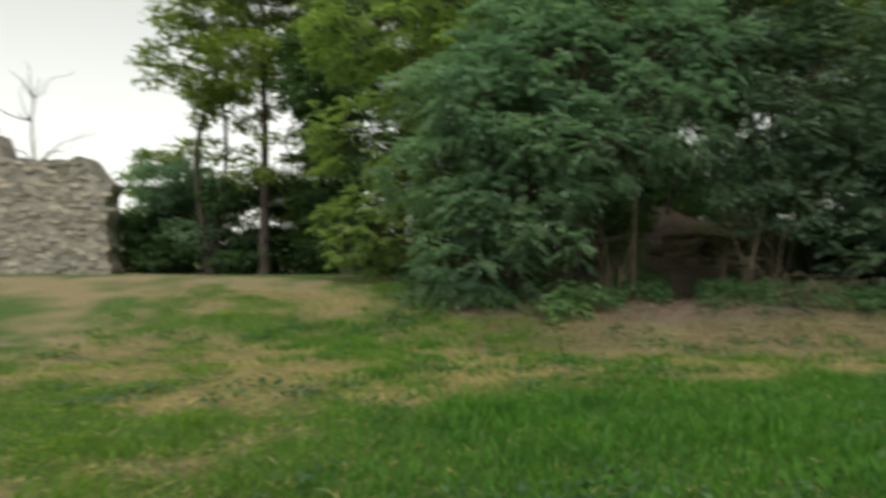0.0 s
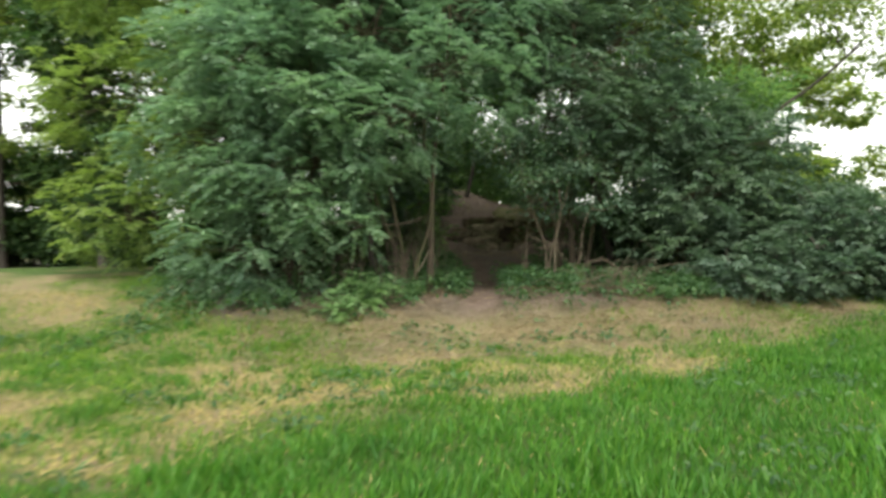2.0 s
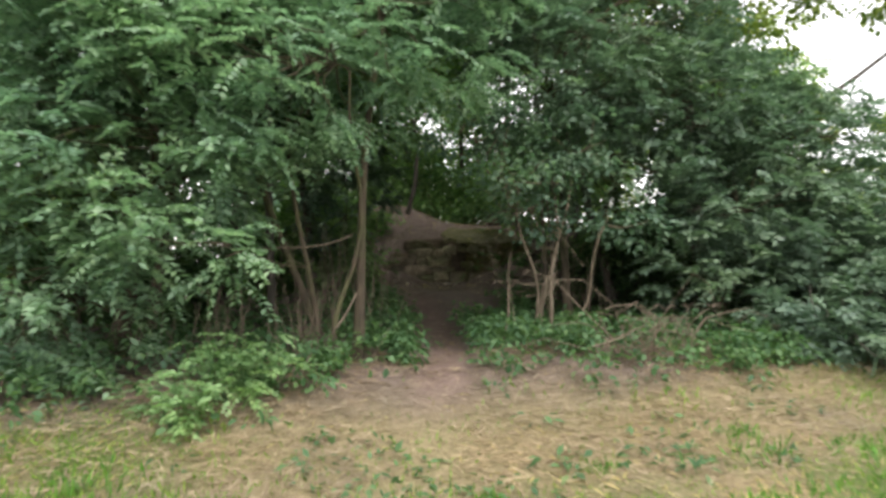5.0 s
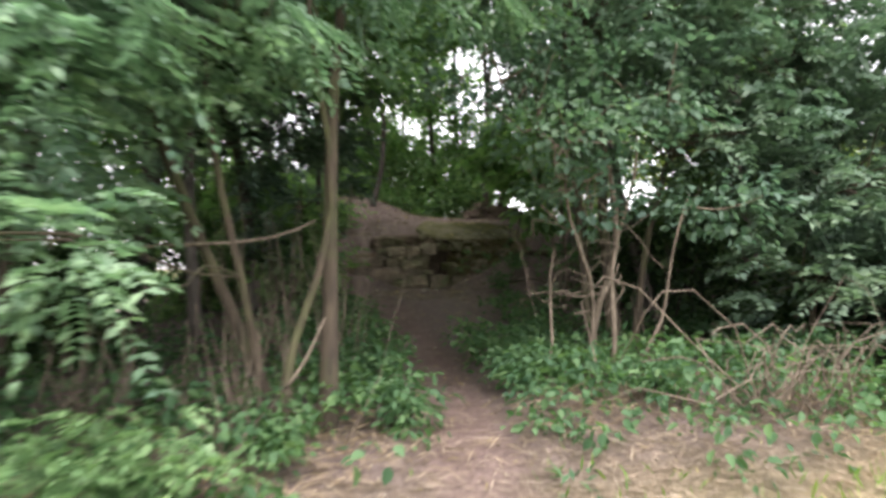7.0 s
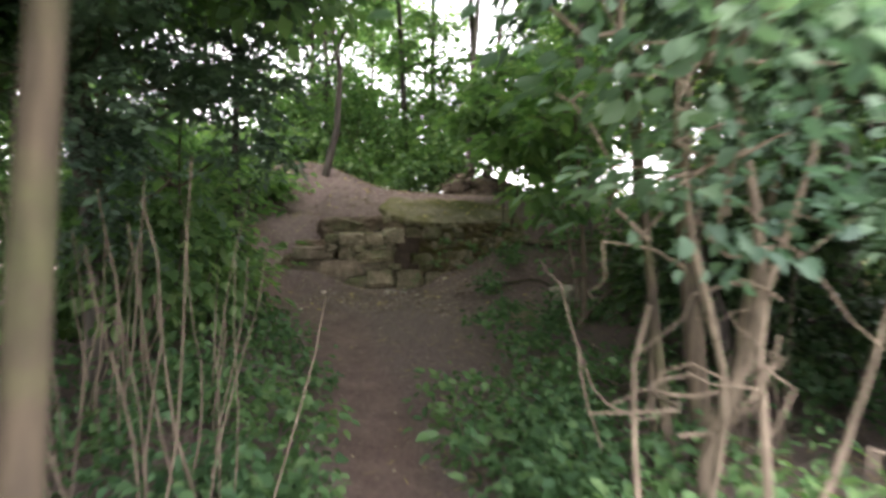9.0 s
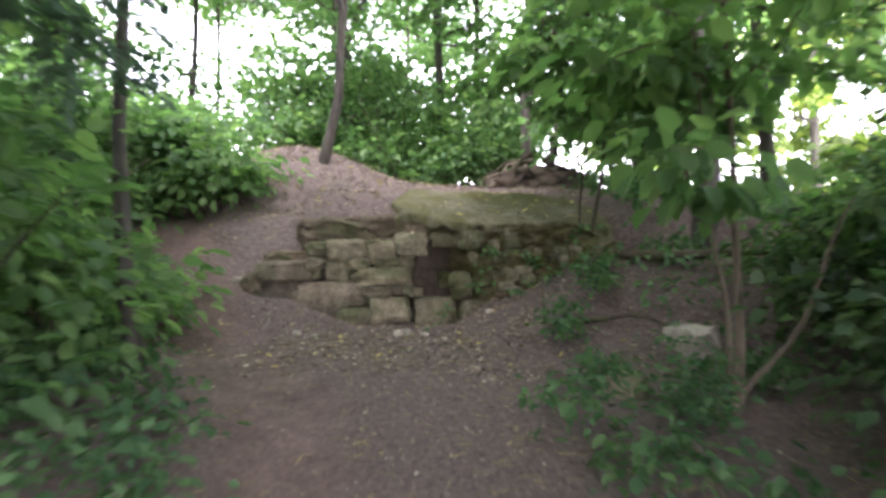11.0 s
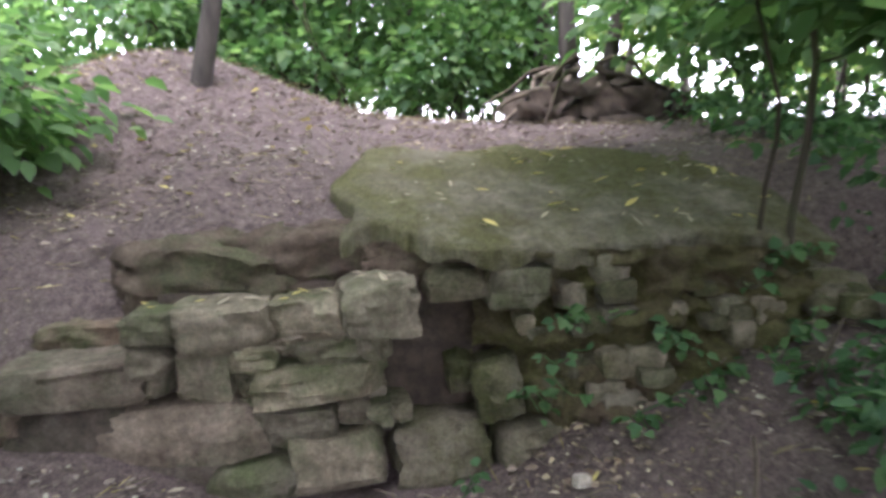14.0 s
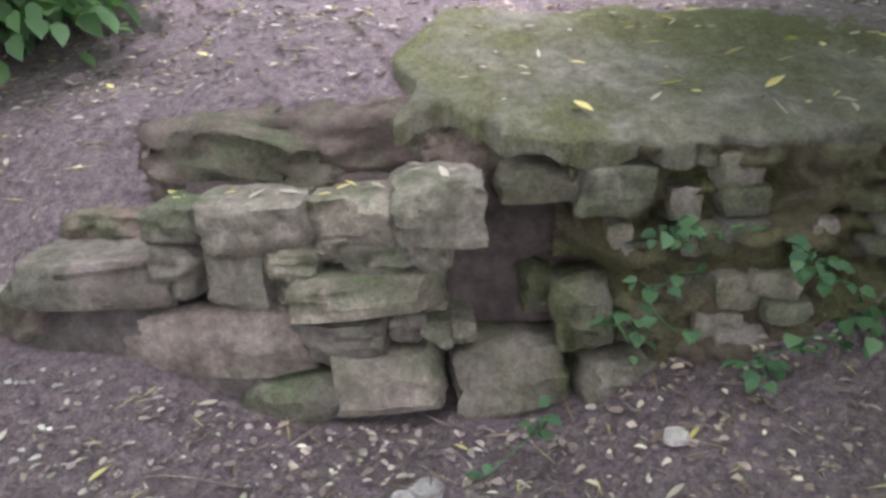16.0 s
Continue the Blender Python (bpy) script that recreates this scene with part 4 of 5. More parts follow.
    # the mortared slab on top: an uneven sheet with a broken front edge
    nu, nv = 90, 44
    vs = []
    for layer in (0, 1):
        for j in range(nv):
            for i in range(nu):
                a, b = i / (nu - 1), j / (nv - 1)
                u = -0.31 + 1.95 * a
                edge = 0.10 * noise.noise((u * 3.1, 0.3, 1.0)) + 0.06 * noise.noise((u * 9, 2.3, 1.0)) + 0.03 * noise.noise((u * 23, 2.3, 1.0))
                v0 = 0.02 + 1.2 * edge + 0.16 * math.exp(-(((u + 0.2) / 0.15) ** 2))
                v = v0 + (0.92 - v0 + 0.3 * noise.noise((u * 1.6, 7.7, 0))) * b
                u += 0.22 * noise.noise((b * 3, 4.0, a * 2)) * (1 - smooth(0.0, 0.35, a)) + 0.10 * (b - 0.3) * (1 - a)
                z = 2.325 + 0.36 * min(max(v, 0), 0.9) - 0.05 * max(0.0, u - 0.9) + 0.04 * math.exp(-(((u + 0.2) / 0.3) ** 2))
                z += 0.035 * noise.noise((u * 3, v * 3, 3)) + 0.014 * noise.noise((u * 11, v * 11, 5)) + 0.006 * noise.noise((u * 30, v * 30, 5))
                rim = min(a, 1 - a, b) / 0.03
                z -= 0.02 * max(0.0, 1 - rim)
                if layer:
                    z -= 0.06 + 0.04 * noise.noise((u * 6, v * 6, 9))
                vs.append(inv @ Vector(wall_place(u, v, z)))
    fs = []
    n = nu * nv
    for j in range(nv - 1):
        for i in range(nu - 1):
            q = [j * nu + i, j * nu + i + 1, (j + 1) * nu + i + 1, (j + 1) * nu + i]
            fs.append(q)
            fs.append([k + n for k in reversed(q)])
    for j in range(nv - 1):
        for i in (0, nu - 1):
            q = [j * nu + i, (j + 1) * nu + i, (j + 1) * nu + i + n, j * nu + i + n]
            fs.append(q if i == 0 else q[::-1])
    for i in range(nu - 1):
        for j in (0, nv - 1):
            q = [j * nu + i, j * nu + i + n, j * nu + i + 1 + n, j * nu + i + 1]
            fs.append(q if j == 0 else q[::-1])
    top_faces = (nu - 1) * (nv - 1) * 2
    slab = part("slab", ([v[:] for v in vs], fs), M_MOSSY, r, "moss-covered slab of old mortar on top")
    slab.data.polygons.foreach_set("use_smooth", np.arange(len(fs)) < top_faces)
    return r


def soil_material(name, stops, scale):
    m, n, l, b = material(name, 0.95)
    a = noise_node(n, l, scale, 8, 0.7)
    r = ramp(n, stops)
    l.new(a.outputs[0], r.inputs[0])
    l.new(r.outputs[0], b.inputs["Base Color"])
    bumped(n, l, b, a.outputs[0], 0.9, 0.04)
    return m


M_EARTH_LEDGE = rock_material("earth_ledge", [(0.25, (0.09, 0.065, 0.05)), (0.5, (0.17, 0.13, 0.095)), (0.8, (0.27, 0.22, 0.16))], moss_amount=0.6)
M_BANK = rock_material("mossy_bank", [(0.28, (0.075, 0.055, 0.036)), (0.5, (0.145, 0.112, 0.070)), (0.75, (0.25, 0.205, 0.135))], (0.105, 0.105, 0.036), 0.72, 7.0, 5.0, 1.0)
# earth tones lowered to put the recess shade into the colour
M_CORE = soil_material("darkened_packed_earth", [(0.3, (0.034, 0.025, 0.018)), (0.7, (0.105, 0.079, 0.055))], 14)
ruined_wall()


def old_wall():
    """The tall ruin across the meadow: a rubble core with worn outline, faced with single stones."""
    rng = np.random.default_rng(21)
    x0, x1, y0, base = -23.0, -13.0, 28.0, ground_z(-15, 28) - 0.3
    r = root("old_wall", (-17.5, y0 + 0.5, base), "tall ruined wall of pale weathered rubble masonry", "wall")

    def top(x):
        t = 4.75 + 0.06 * math.sin(x * 1.7) + 0.18 * noise.noise((x * 2.3, 0, 0))
        t += 0.9 * smooth(-17.0, -17.4, x) + 1.3 * smooth(-19, -19.6, x)
        return float(t - 1.0 * smooth(-13.9, -13.0, x))

    nx, nz = 60, 34
    vs, fs = [], []
    for layer in (0, 1):
        for j in range(nz):
            for i in range(nx):
                x = x0 + (x1 - x0) * i / (nx - 1)
                z = top(x) * j / (nz - 1)
                k = 0.12 * noise.noise((x * 0.9, z * 0.9, layer * 9.0)) + 0.07 * noise.noise((x * 3, z * 3, layer * 9.0))
                wig = (0.28 * noise.noise((z * 1.2, 5, 0)) + 0.1 * noise.noise((z * 4, 6, 0))) * (i / (nx - 1)) ** 8
                vs.append((x + 17.5 + wig, (-0.5 + k) if layer == 0 else (0.6 + k), z))
    n = nx * nz
    for j in range(nz - 1):
        for i in range(nx - 1):
            q = [j * nx + i, j * nx + i + 1, (j + 1) * nx + i + 1, (j + 1) * nx + i]
            fs += [q, [k + n for k in reversed(q)]]
    for j in range(nz - 1):
        for i in (0, nx - 1):
            q = [j * nx + i, (j + 1) * nx + i, (j + 1) * nx + i + n, j * nx + i + n]
            fs.append(q if i == 0 else q[::-1])
    for i in range(nx - 1):
        j = nz - 1
        fs.append([j * nx + i, j * nx + i + 1, j * nx + i + 1 + n, j * nx + i + n])
    part("core", (vs, fs), M_RUIN, r, "weathered mortar core")
    kinds = [as_mesh("stone", *rough_block(rng, (1, 1, 1), 1, 0.12, 0.3), M_RUIN) for _ in range(5)]
    count = 0
    z = 0.35
    while z < 5.2 and count < 290:
        h = rng.uniform(0.13, 0.24)
        x = -17.4 + rng.uniform(0, 0.3)
        while x < -13.1 and count < 290:
            w = rng.uniform(0.2, 0.5)
            if z + h < top(x + w / 2) and rng.random() < (0.9 if 2.2 < z < 2.6 else 0.5):
                ob = part("stone", kinds[rng.integers(5)], None, r)
                k = 0.12 * noise.noise(((x + w / 2) * 0.9, z * 0.9, 0.0))
                ob.matrix_basis = Matrix.LocRotScale((x + w / 2 + 17.5, -0.48 + k, z + h / 2 + rng.normal(0, 0.05)), Euler((rng.normal(0, 0.1), rng.normal(0, 0.12), rng.normal(0, 0.12))), (w, rng.uniform(0.1, 0.2), h * rng.uniform(0.7, 1.1)))
                count += 1
            x += w + 0.03
        z += h * 0.92
    return r


old_wall()


def loose_rock(x, y, size, seed, label, mat=None, sink=0.3):
    rng = np.random.default_rng(seed)
    vs, fs = rough_block(rng, size, 4, 0.08, 0.45)
    ob = new("rock", as_mesh("rock", vs, fs, mat or M_PALE))
    ob.matrix_world = pose(x, y, ground_z(x, y) + size[2] * (0.5 - sink), 0, 0, rng.uniform(0, 360))
    return tagged(ob, label, "rock", "loose rocks by the ruin")


M_PALE = rock_material("pale_stone", [(0.25, (0.28, 0.25, 0.21)), (0.5, (0.42, 0.38, 0.32)), (0.8, (0.55, 0.50, 0.43))], moss_amount=0.1)
loose_rock(9.35, 20.3, (0.4, 0.28, 0.25), 3, "pale limestone rock lying among woodland plants")
loose_rock(8.35, 19.75, (0.26, 0.2, 0.16), 4, "reddish brown rock half sunk in leaf litter", M_RUBBLE)
loose_rock(9.55, 19.7, (0.2, 0.18, 0.14), 5, "small pale rock in leaf litter")
for k, (u, v, s) in enumerate([(-0.25, -0.42, 0.07), (-0.32, -0.46, 0.06), (-0.1, -0.5, 0.05), (-1.0, -0.55, 0.045), (-1.15, -0.5, 0.05), (0.05, -0.65, 0.04), (-0.9, -0.85, 0.04), (-1.75, 0.1, 0.09), (0.45, -0.4, 0.05)]):
    p = wall_place(u, v, 0)
    loose_rock(p[0], p[1], (s * 1.3, s, s * 0.8), 60 + k, "small pale stone on the trodden earth", sink=0.15)

# ---- grass of the meadow ----


def sampled(rng, count, x0, x1, y0, y1, keep):
    x, y = rng.uniform(x0, x1, count), rng.uniform(y0, y1, count)
    k = rng.random(count) < keep(x, y)
    return x[k], y[k]


def in_view(x, y):
    """Thins the grass with distance from the walker's line across the meadow."""
    d = np.hypot(x - 1.0, y - np.clip(y, 1.0, 8.0))
    side = smooth(-7.0, -4.5, x) * (1 - smooth(10.5, 13.5, x)) * smooth(2.4, 3.9, y)
    return np.clip(1.25 - d / 13.0, 0.15, 1.0) * (0.12 + 0.88 * side)


M_STALK = leaf_material("dead_stalk", (0.15, 0.11, 0.075), (0.27, 0.205, 0.145), (0.42, 0.34, 0.25), 0.8, 0.1)


def grass():
    rng = np.random.default_rng(31)
    x, y = sampled(rng, 300000, -7, 13.5, 2.6, 17.0, lambda x, y: (1 - wooded(x, y)) * (1 - 0.68 * dry(x, y)) * in_view(x, y) * (1 - 0.88 * smooth(10.0, 11.8, y) * smooth(1.2, 2.6, x) * (1 - smooth(7.5, 9.5, x))))
    n = len(x)
    d = dry(x, y)
    tall = 0.78 * (0.05 + 0.035 * (1 - d) + 0.06 * np.clip(wave(x, y, 2.9, 5.0), 0, 1.2)) * rng.uniform(0.6, 1.5, n)
    way = norm_rows(np.stack([rng.normal(0, 0.5, n), rng.normal(0, 0.5, n), np.ones(n)], -1))
    up = norm_rows(rng.normal(0, 1, (n, 3)))
    base = np.stack([x, y, height(x, y) - 0.01], -1)
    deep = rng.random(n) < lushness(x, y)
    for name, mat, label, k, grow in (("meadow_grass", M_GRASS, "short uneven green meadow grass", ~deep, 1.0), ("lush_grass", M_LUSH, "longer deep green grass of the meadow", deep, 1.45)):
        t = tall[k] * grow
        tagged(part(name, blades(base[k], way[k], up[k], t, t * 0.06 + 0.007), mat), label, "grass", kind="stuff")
    x, y = sampled(rng, 120000, -7, 12.5, 2.6, 16.0, lambda x, y: (1 - 0.8 * wooded(x, y)) * (0.10 + dry(x, y)) * in_view(x, y) * (1 - 0.88 * smooth(10.0, 11.8, y) * smooth(0.8, 2.2, x)))
    n = len(x)
    a = rng.uniform(0, 2 * math.pi, n) * 0.7
    way = norm_rows(np.stack([np.cos(a), np.sin(a), rng.uniform(-0.02, 0.45, n)], -1))
    up = norm_rows(np.array([0, 0, 1.0]) + rng.normal(0, 0.3, (n, 3)))
    size = rng.uniform(0.05, 0.17, n)
    base = np.stack([x, y, height(x, y) + rng.uniform(0.0, 0.025, n)], -1)
    v, f = blades(base, way, up, size, np.full(n, 0.009))
    tagged(part("dry_grass", (v, f), M_STRAW), "cut dry straw-coloured grass lying on the meadow", "grass", kind="stuff")
    # tussocks standing up out of the cut grass
    cx, cy = sampled(rng, 900, -6.5, 10.5, 4.5, 14.0, lambda x, y: (1 - wooded(x, y)) * np.clip(0.25 + 0.5 * wave(x, y, 1.1, 8.0), 0, 1) * (0.3 + 0.7 * dry(x, y)) * (1 - 0.85 * smooth(10.4, 11.8, y) * smooth(1.2, 2.4, x)))
    per = 70
    size = rng.uniform(0.08, 0.3, len(cx))
    x = (cx[:, None] + rng.normal(0, 1, (len(cx), per)) * size[:, None] * 0.8).ravel()
    y = (cy[:, None] + rng.normal(0, 1, (len(cx), per)) * size[:, None] * 0.6).ravel()
    n = len(x)
    tall = np.repeat(0.06 + 0.35 * size, per) * rng.uniform(0.5, 1.3, n)
    way = norm_rows(np.stack([rng.normal(0, 0.45, n), rng.normal(0, 0.45, n), np.ones(n)], -1))
    base = np.stack([x, y, height(x, y) - 0.01], -1)
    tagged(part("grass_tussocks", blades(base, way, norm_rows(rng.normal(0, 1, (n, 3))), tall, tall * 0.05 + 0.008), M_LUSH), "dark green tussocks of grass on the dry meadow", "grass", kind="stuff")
    # dry stalks thick on the ground where the meadow meets the wood
    x, y = sampled(rng, 34000, 0.5, 10.5, 10.4, 15.2, lambda x, y: smooth(10.4, 11.8, y) * (1 - smooth(14.0, 15.2, y)) * (0.3 + 0.7 * smooth(0.1, 0.5, path_distance(x, y))))
    n = len(x)
    a = rng.uniform(0, 2 * math.pi, n)
    way = norm_rows(np.stack([np.cos(a), np.sin(a), rng.uniform(-0.05, 0.3, n)], -1))
    up = norm_rows(np.array([0, 0, 1.0]) + rng.normal(0, 0.3, (n, 3)))
    size = rng.uniform(0.06, 0.28, n)
    base = np.stack([x, y, height(x, y) + rng.uniform(0.005, 0.03, n)], -1)
    tagged(part("dead_stalks", blades(base, way, up, size, np.full(n, 0.008)), M_STALK), "pale brown dead stalks lying before the wood", "grass", kind="stuff")
    # broad-leaved weeds among the grass
    x, y = sampled(rng, 5200, -6, 12, 3.0, 14.8, lambda x, y: np.clip(wave(x, y, 2.6, 7.0) - 0.2, 0, 1) * (1 - wooded(x, y)))
    c = np.stack([x, y, height(x, y) + 0.05], -1)
    tagged(part("meadow_weeds", broad(rng, c, 0.13, 9, 0.10, None, 0.45), M_HERB), "low broad-leaved weeds among the grass", "weeds", kind="stuff")


grass()

# ---- plants on the woodland floor ----


def herbs():
    rng = np.random.default_rng(41)

    def floor_plants(x, y):
        d = path_distance(x, y)
        u, v = to_wall(x, y)
        ruin = (1 - smooth(-2.2, -1.7, u) * (1 - smooth(1.5, 2.2, u)) * smooth(-2.2, -1.6, v))
        ok = smooth(12.4, 14.6, y) * smooth(0.26, 0.45 + 0.4 * smooth(18.5, 20.5, y), d)
        right = x - PATH_X(y)
        ok = ok * (1 - smooth(16.8, 18.0, y) * (1 - smooth(1.1, 1.9, right)) * smooth(-0.2, 0.1, right))
        return ok * ruin * np.clip(0.55 + 0.6 * wave(x, y, 1.4, 3.0), 0.05, 1)

    x, y = sampled(rng, 8500, -1.0, 12.0, 12.6, 24.5, floor_plants)
    tall = rng.uniform(0.06, 0.36, len(x)) * (1 - 0.4 * smooth(17, 20, y))
    c = np.stack([x, y, height(x, y) + tall], -1)
    tagged(part("undergrowth", broad(rng, c, 0.17, 12, 0.08, None, 0.7, True), M_HERB), "low leafy nettles and herbs on the woodland floor", "undergrowth", kind="stuff")


herbs()


def leafy_plant(name, x, y, h, w, seed, n, leaf, mat, label, group, style="broad"):
    """A herb clump: upright stems, each ringed with leaves."""
    rng = np.random.default_rng(seed)
    r = root(name, stand(x, y), label, "plant", group)
    cs = []
    for i in range(max(4, n // 10)):
        a, d = rng.uniform(0, 2 * math.pi), w * rng.uniform(0, 0.8) ** 0.7
        foot = (d * 0.5 * math.cos(a), d * 0.5 * math.sin(a), -0.03)
        tip = (d * math.cos(a), d * math.sin(a), h * rng.uniform(0.55, 1.0) * (1 - 0.4 * d / w))
        p = curve_path(rng, foot, tip, 6, 0.06)
        part("stem", tubes([(p, np.linspace(0.006, 0.003, 6))], 4), M_HERB, r)
        cs += list(p[2:])
    cs = np.array(cs)
    cs = cs[rng.integers(0, len(cs), n)]
    data = broad(rng, cs, 0.14, 6, leaf, None, 0.6, True) if style == "broad" else fronds(rng, cs, 0.24, 1, 7, leaf, 0.4)
    part("foliage", data, mat, r)
    return r


SIDE = "plants beside the path"
for k, (x, y, h, w, n, style) in enumerate([(2.45, 13.4, 0.7, 0.62, 220, "feather"), (1.9, 13.0, 0.5, 0.5, 90, "feather"), (4.25, 14.35, 0.42, 0.35, 60, "broad"), (3.3, 14.1, 0.4, 0.5, 60, "broad"), (5.75, 14.9, 0.5, 0.5, 80, "broad"), (6.3, 14.3, 0.5, 0.55, 90, "broad"), (7.6, 13.3, 0.42, 0.5, 70, "broad"), (8.3, 13.2, 0.5, 0.5, 70, "broad"), (5.9, 15.9, 0.45, 0.5, 70, "broad"), (6.5, 16.6, 0.5, 0.5, 70, "broad"), (4.6, 16.3, 0.45, 0.4, 60, "broad"), (4.75, 17.6, 0.55, 0.45, 70, "broad"), (8.55, 20.75, 0.34, 0.28, 36, "broad"), (9.0, 21.0, 0.4, 0.3, 40, "broad"), (8.3, 20.0, 0.26, 0.22, 24, "broad"), (8.6, 19.3, 0.4, 0.35, 50, "broad"), (9.3, 19.6, 0.4, 0.35, 50, "broad"), (1.0, 14.0, 0.35, 0.6, 60, "broad")]):
    leafy_plant("leafy_plant", x, y, h, w, 200 + k, n, 0.07 if style == "broad" else 0.055, M_HERB if style == "broad" else M_SEEDLING, "fresh green clump of leafy plants at the path's edge" if style == "broad" else "light green feathery locust seedling in the grass", SIDE, style)


def creeper(u, v, z, seed, n):
    """A trailing stem of rounded leaves over the stones."""
    rng = np.random.default_rng(seed)
    at = wall_place(u, v, z)
    r = root("creeper", at, "small creeping plant with round green leaves on the wall", "plant", "creepers on the wall")
    for i in range(3):
        p = curve_path(rng, (0, 0, 0), (rng.normal(0, 0.12), -0.10 + rng.normal(0, 0.04), rng.uniform(-0.16, 0.14)), 5, 0.1)
        part("stem", tubes([(p, np.full(5, 0.003))], 4), M_HERB, r)
        part("foliage", broad(rng, p[1:], 0.05, n, 0.05, np.tile([0, -1.0, 0.3], (4, 1)), 0.95, True), M_HERB, r)
    return r


for k, (u, v, z) in enumerate([(0.34, -0.05, 1.78), (0.42, -0.1, 1.86), (0.06, -0.25, 1.46), (0.85, -0.15, 1.95), (1.05, -0.2, 1.86), (0.7, -0.25, 1.72), (1.3, -0.25, 2.0), (0.5, -0.02, 2.05), (1.2, -0.1, 2.2)]):
    creeper(u, v, z, 300 + k, 1 if k < 3 else 3)

# ---- dead wood ----


def stick(name, a, b, rad, seed, label, category="stick", group="", mat=None, wobble=0.04):
    rng = np.random.default_rng(seed)
    ob = part(name, tubes([(curve_path(rng, a, b, 8, wobble), np.linspace(rad, rad * 0.5, 8))], 6), mat or M_TWIG, None, smooth=True)
    return tagged(ob, label, category, group)


def on(x, y, up=0.0):
    return (x, y, ground_z(x, y) + up)


stick("fallen_branch", on(3.0, 13.7, 0.02), on(3.7, 14.3, 0.75), 0.016, 1, "thin pale dead branch leaning on the stems", "branch")
stick("fallen_branch", on(2.4, 14.6, 1.1), on(3.7, 14.5, 1.35), 0.014, 2, "thin bare branch across the stems", "branch")
stick("log", on(9.4, 21.25, 0.06), on(11.2, 20.6, 0.08), 0.05, 3, "weathered brown log on the woodland floor", "log", mat=M_BARK)
stick("log", on(8.6, 20.9, 0.03), on(9.6, 20.3, 0.05), 0.025, 4, "thin weathered branch on the woodland floor", "log", mat=M_BARK)


stick("broken_stake", on(8.5, 21.0, -0.05), on(8.46, 20.98, 0.4), 0.014, 5, "pale broken stem standing upright in leaf litter", "stick")
stick("broken_stake", on(8.95, 21.2, -0.05), on(9.0, 21.1, 0.3), 0.010, 6, "pale broken stem standing upright in leaf litter", "stick")


def thicket(x, y, w, h, n, seed, label, arch=0.0):
    rng = np.random.default_rng(seed)
    r = root("dead_thicket", stand(x, y), label, "thicket", "dead stems at the wood's edge")
    for i in range(n):
        fx, fy = rng.uniform(-w, w), rng.normal(0, 0.2)
        a = (fx, fy, -0.05)
        b = (fx + rng.normal(0, 0.15 + arch), fy + rng.normal(0, 0.1 + arch * 0.5), h * rng.uniform(0.35, 1.0))
        part("stem", tubes([(curve_path(rng, a, b, 6, 0.022 + arch * 0.35, -arch * 0.6), np.linspace(0.007, 0.003, 6) * rng.uniform(0.6, 1.4))], 4), M_TWIG, r)
    return r


thicket(2.55, 14.75, 0.75, 0.85, 46, 1, "stand of dead upright bramble stems under the trees")
thicket(3.4, 14.35, 0.4, 1.0, 22, 2, "stand of dead upright stems beside the locust trunks")
thicket(1.3, 14.9, 0.6, 0.6, 24, 3, "stand of dead upright bramble stems under the trees")
thicket(6.95, 13.7, 0.5, 0.55, 50, 4, "tangled heap of pale dead bramble stems", 0.45)
thicket(7.4, 16.1, 0.5, 1.7, 14, 5, "close-set dry stems in the shade")
thicket(4.2, 17.3, 0.5, 1.5, 14, 6, "dry stems standing beside the path")
thicket(3.4, 16.8, 0.7, 1.6, 18, 7, "dry stems standing in the dark wood")
thicket(4.1, 16.0, 0.4, 1.9, 16, 9, "thin dry stems standing beside the trunks")
thicket(9.0, 14.0, 0.4, 0.35, 24, 8, "low heap of cut dry stalks on the meadow", 0.4)


def twisted_limbs():
    rng = np.random.default_rng(77)
    r = root("twisted_branches", stand(6.15, 15.0), "bare crooked pale branches of a shrub over the path", "branch")
    for i in range(10):
        a = np.array([rng.normal(0.05, 0.12), rng.normal(0, 0.1), rng.uniform(0.5, 1.6)])
        b = a + np.array([rng.uniform(-1.0, 0.3), rng.normal(0, 0.35), rng.uniform(-0.1, 0.6)])
        p = curve_path(rng, a, b, 9, 0.12)
        br = part("branch", tubes([(p, np.linspace(0.011, 0.004, 9))], 5), M_TWIG, r, smooth=True)
        for j in range(3):
            c = p[rng.integers(4, 9)]
            part("twig", tubes([(curve_path(rng, c, c + rng.normal(0, 0.22, 3), 5, 0.12), np.linspace(0.006, 0.003, 5))], 4), M_TWIG, br)
    part("stem", tubes([(curve_path(rng, (-0.55, -0.2, -0.1), (-0.4, -0.15, 1.15), 7, 0.05), np.linspace(0.016, 0.01, 7))], 6), M_TWIG, r)
    return r


twisted_limbs()


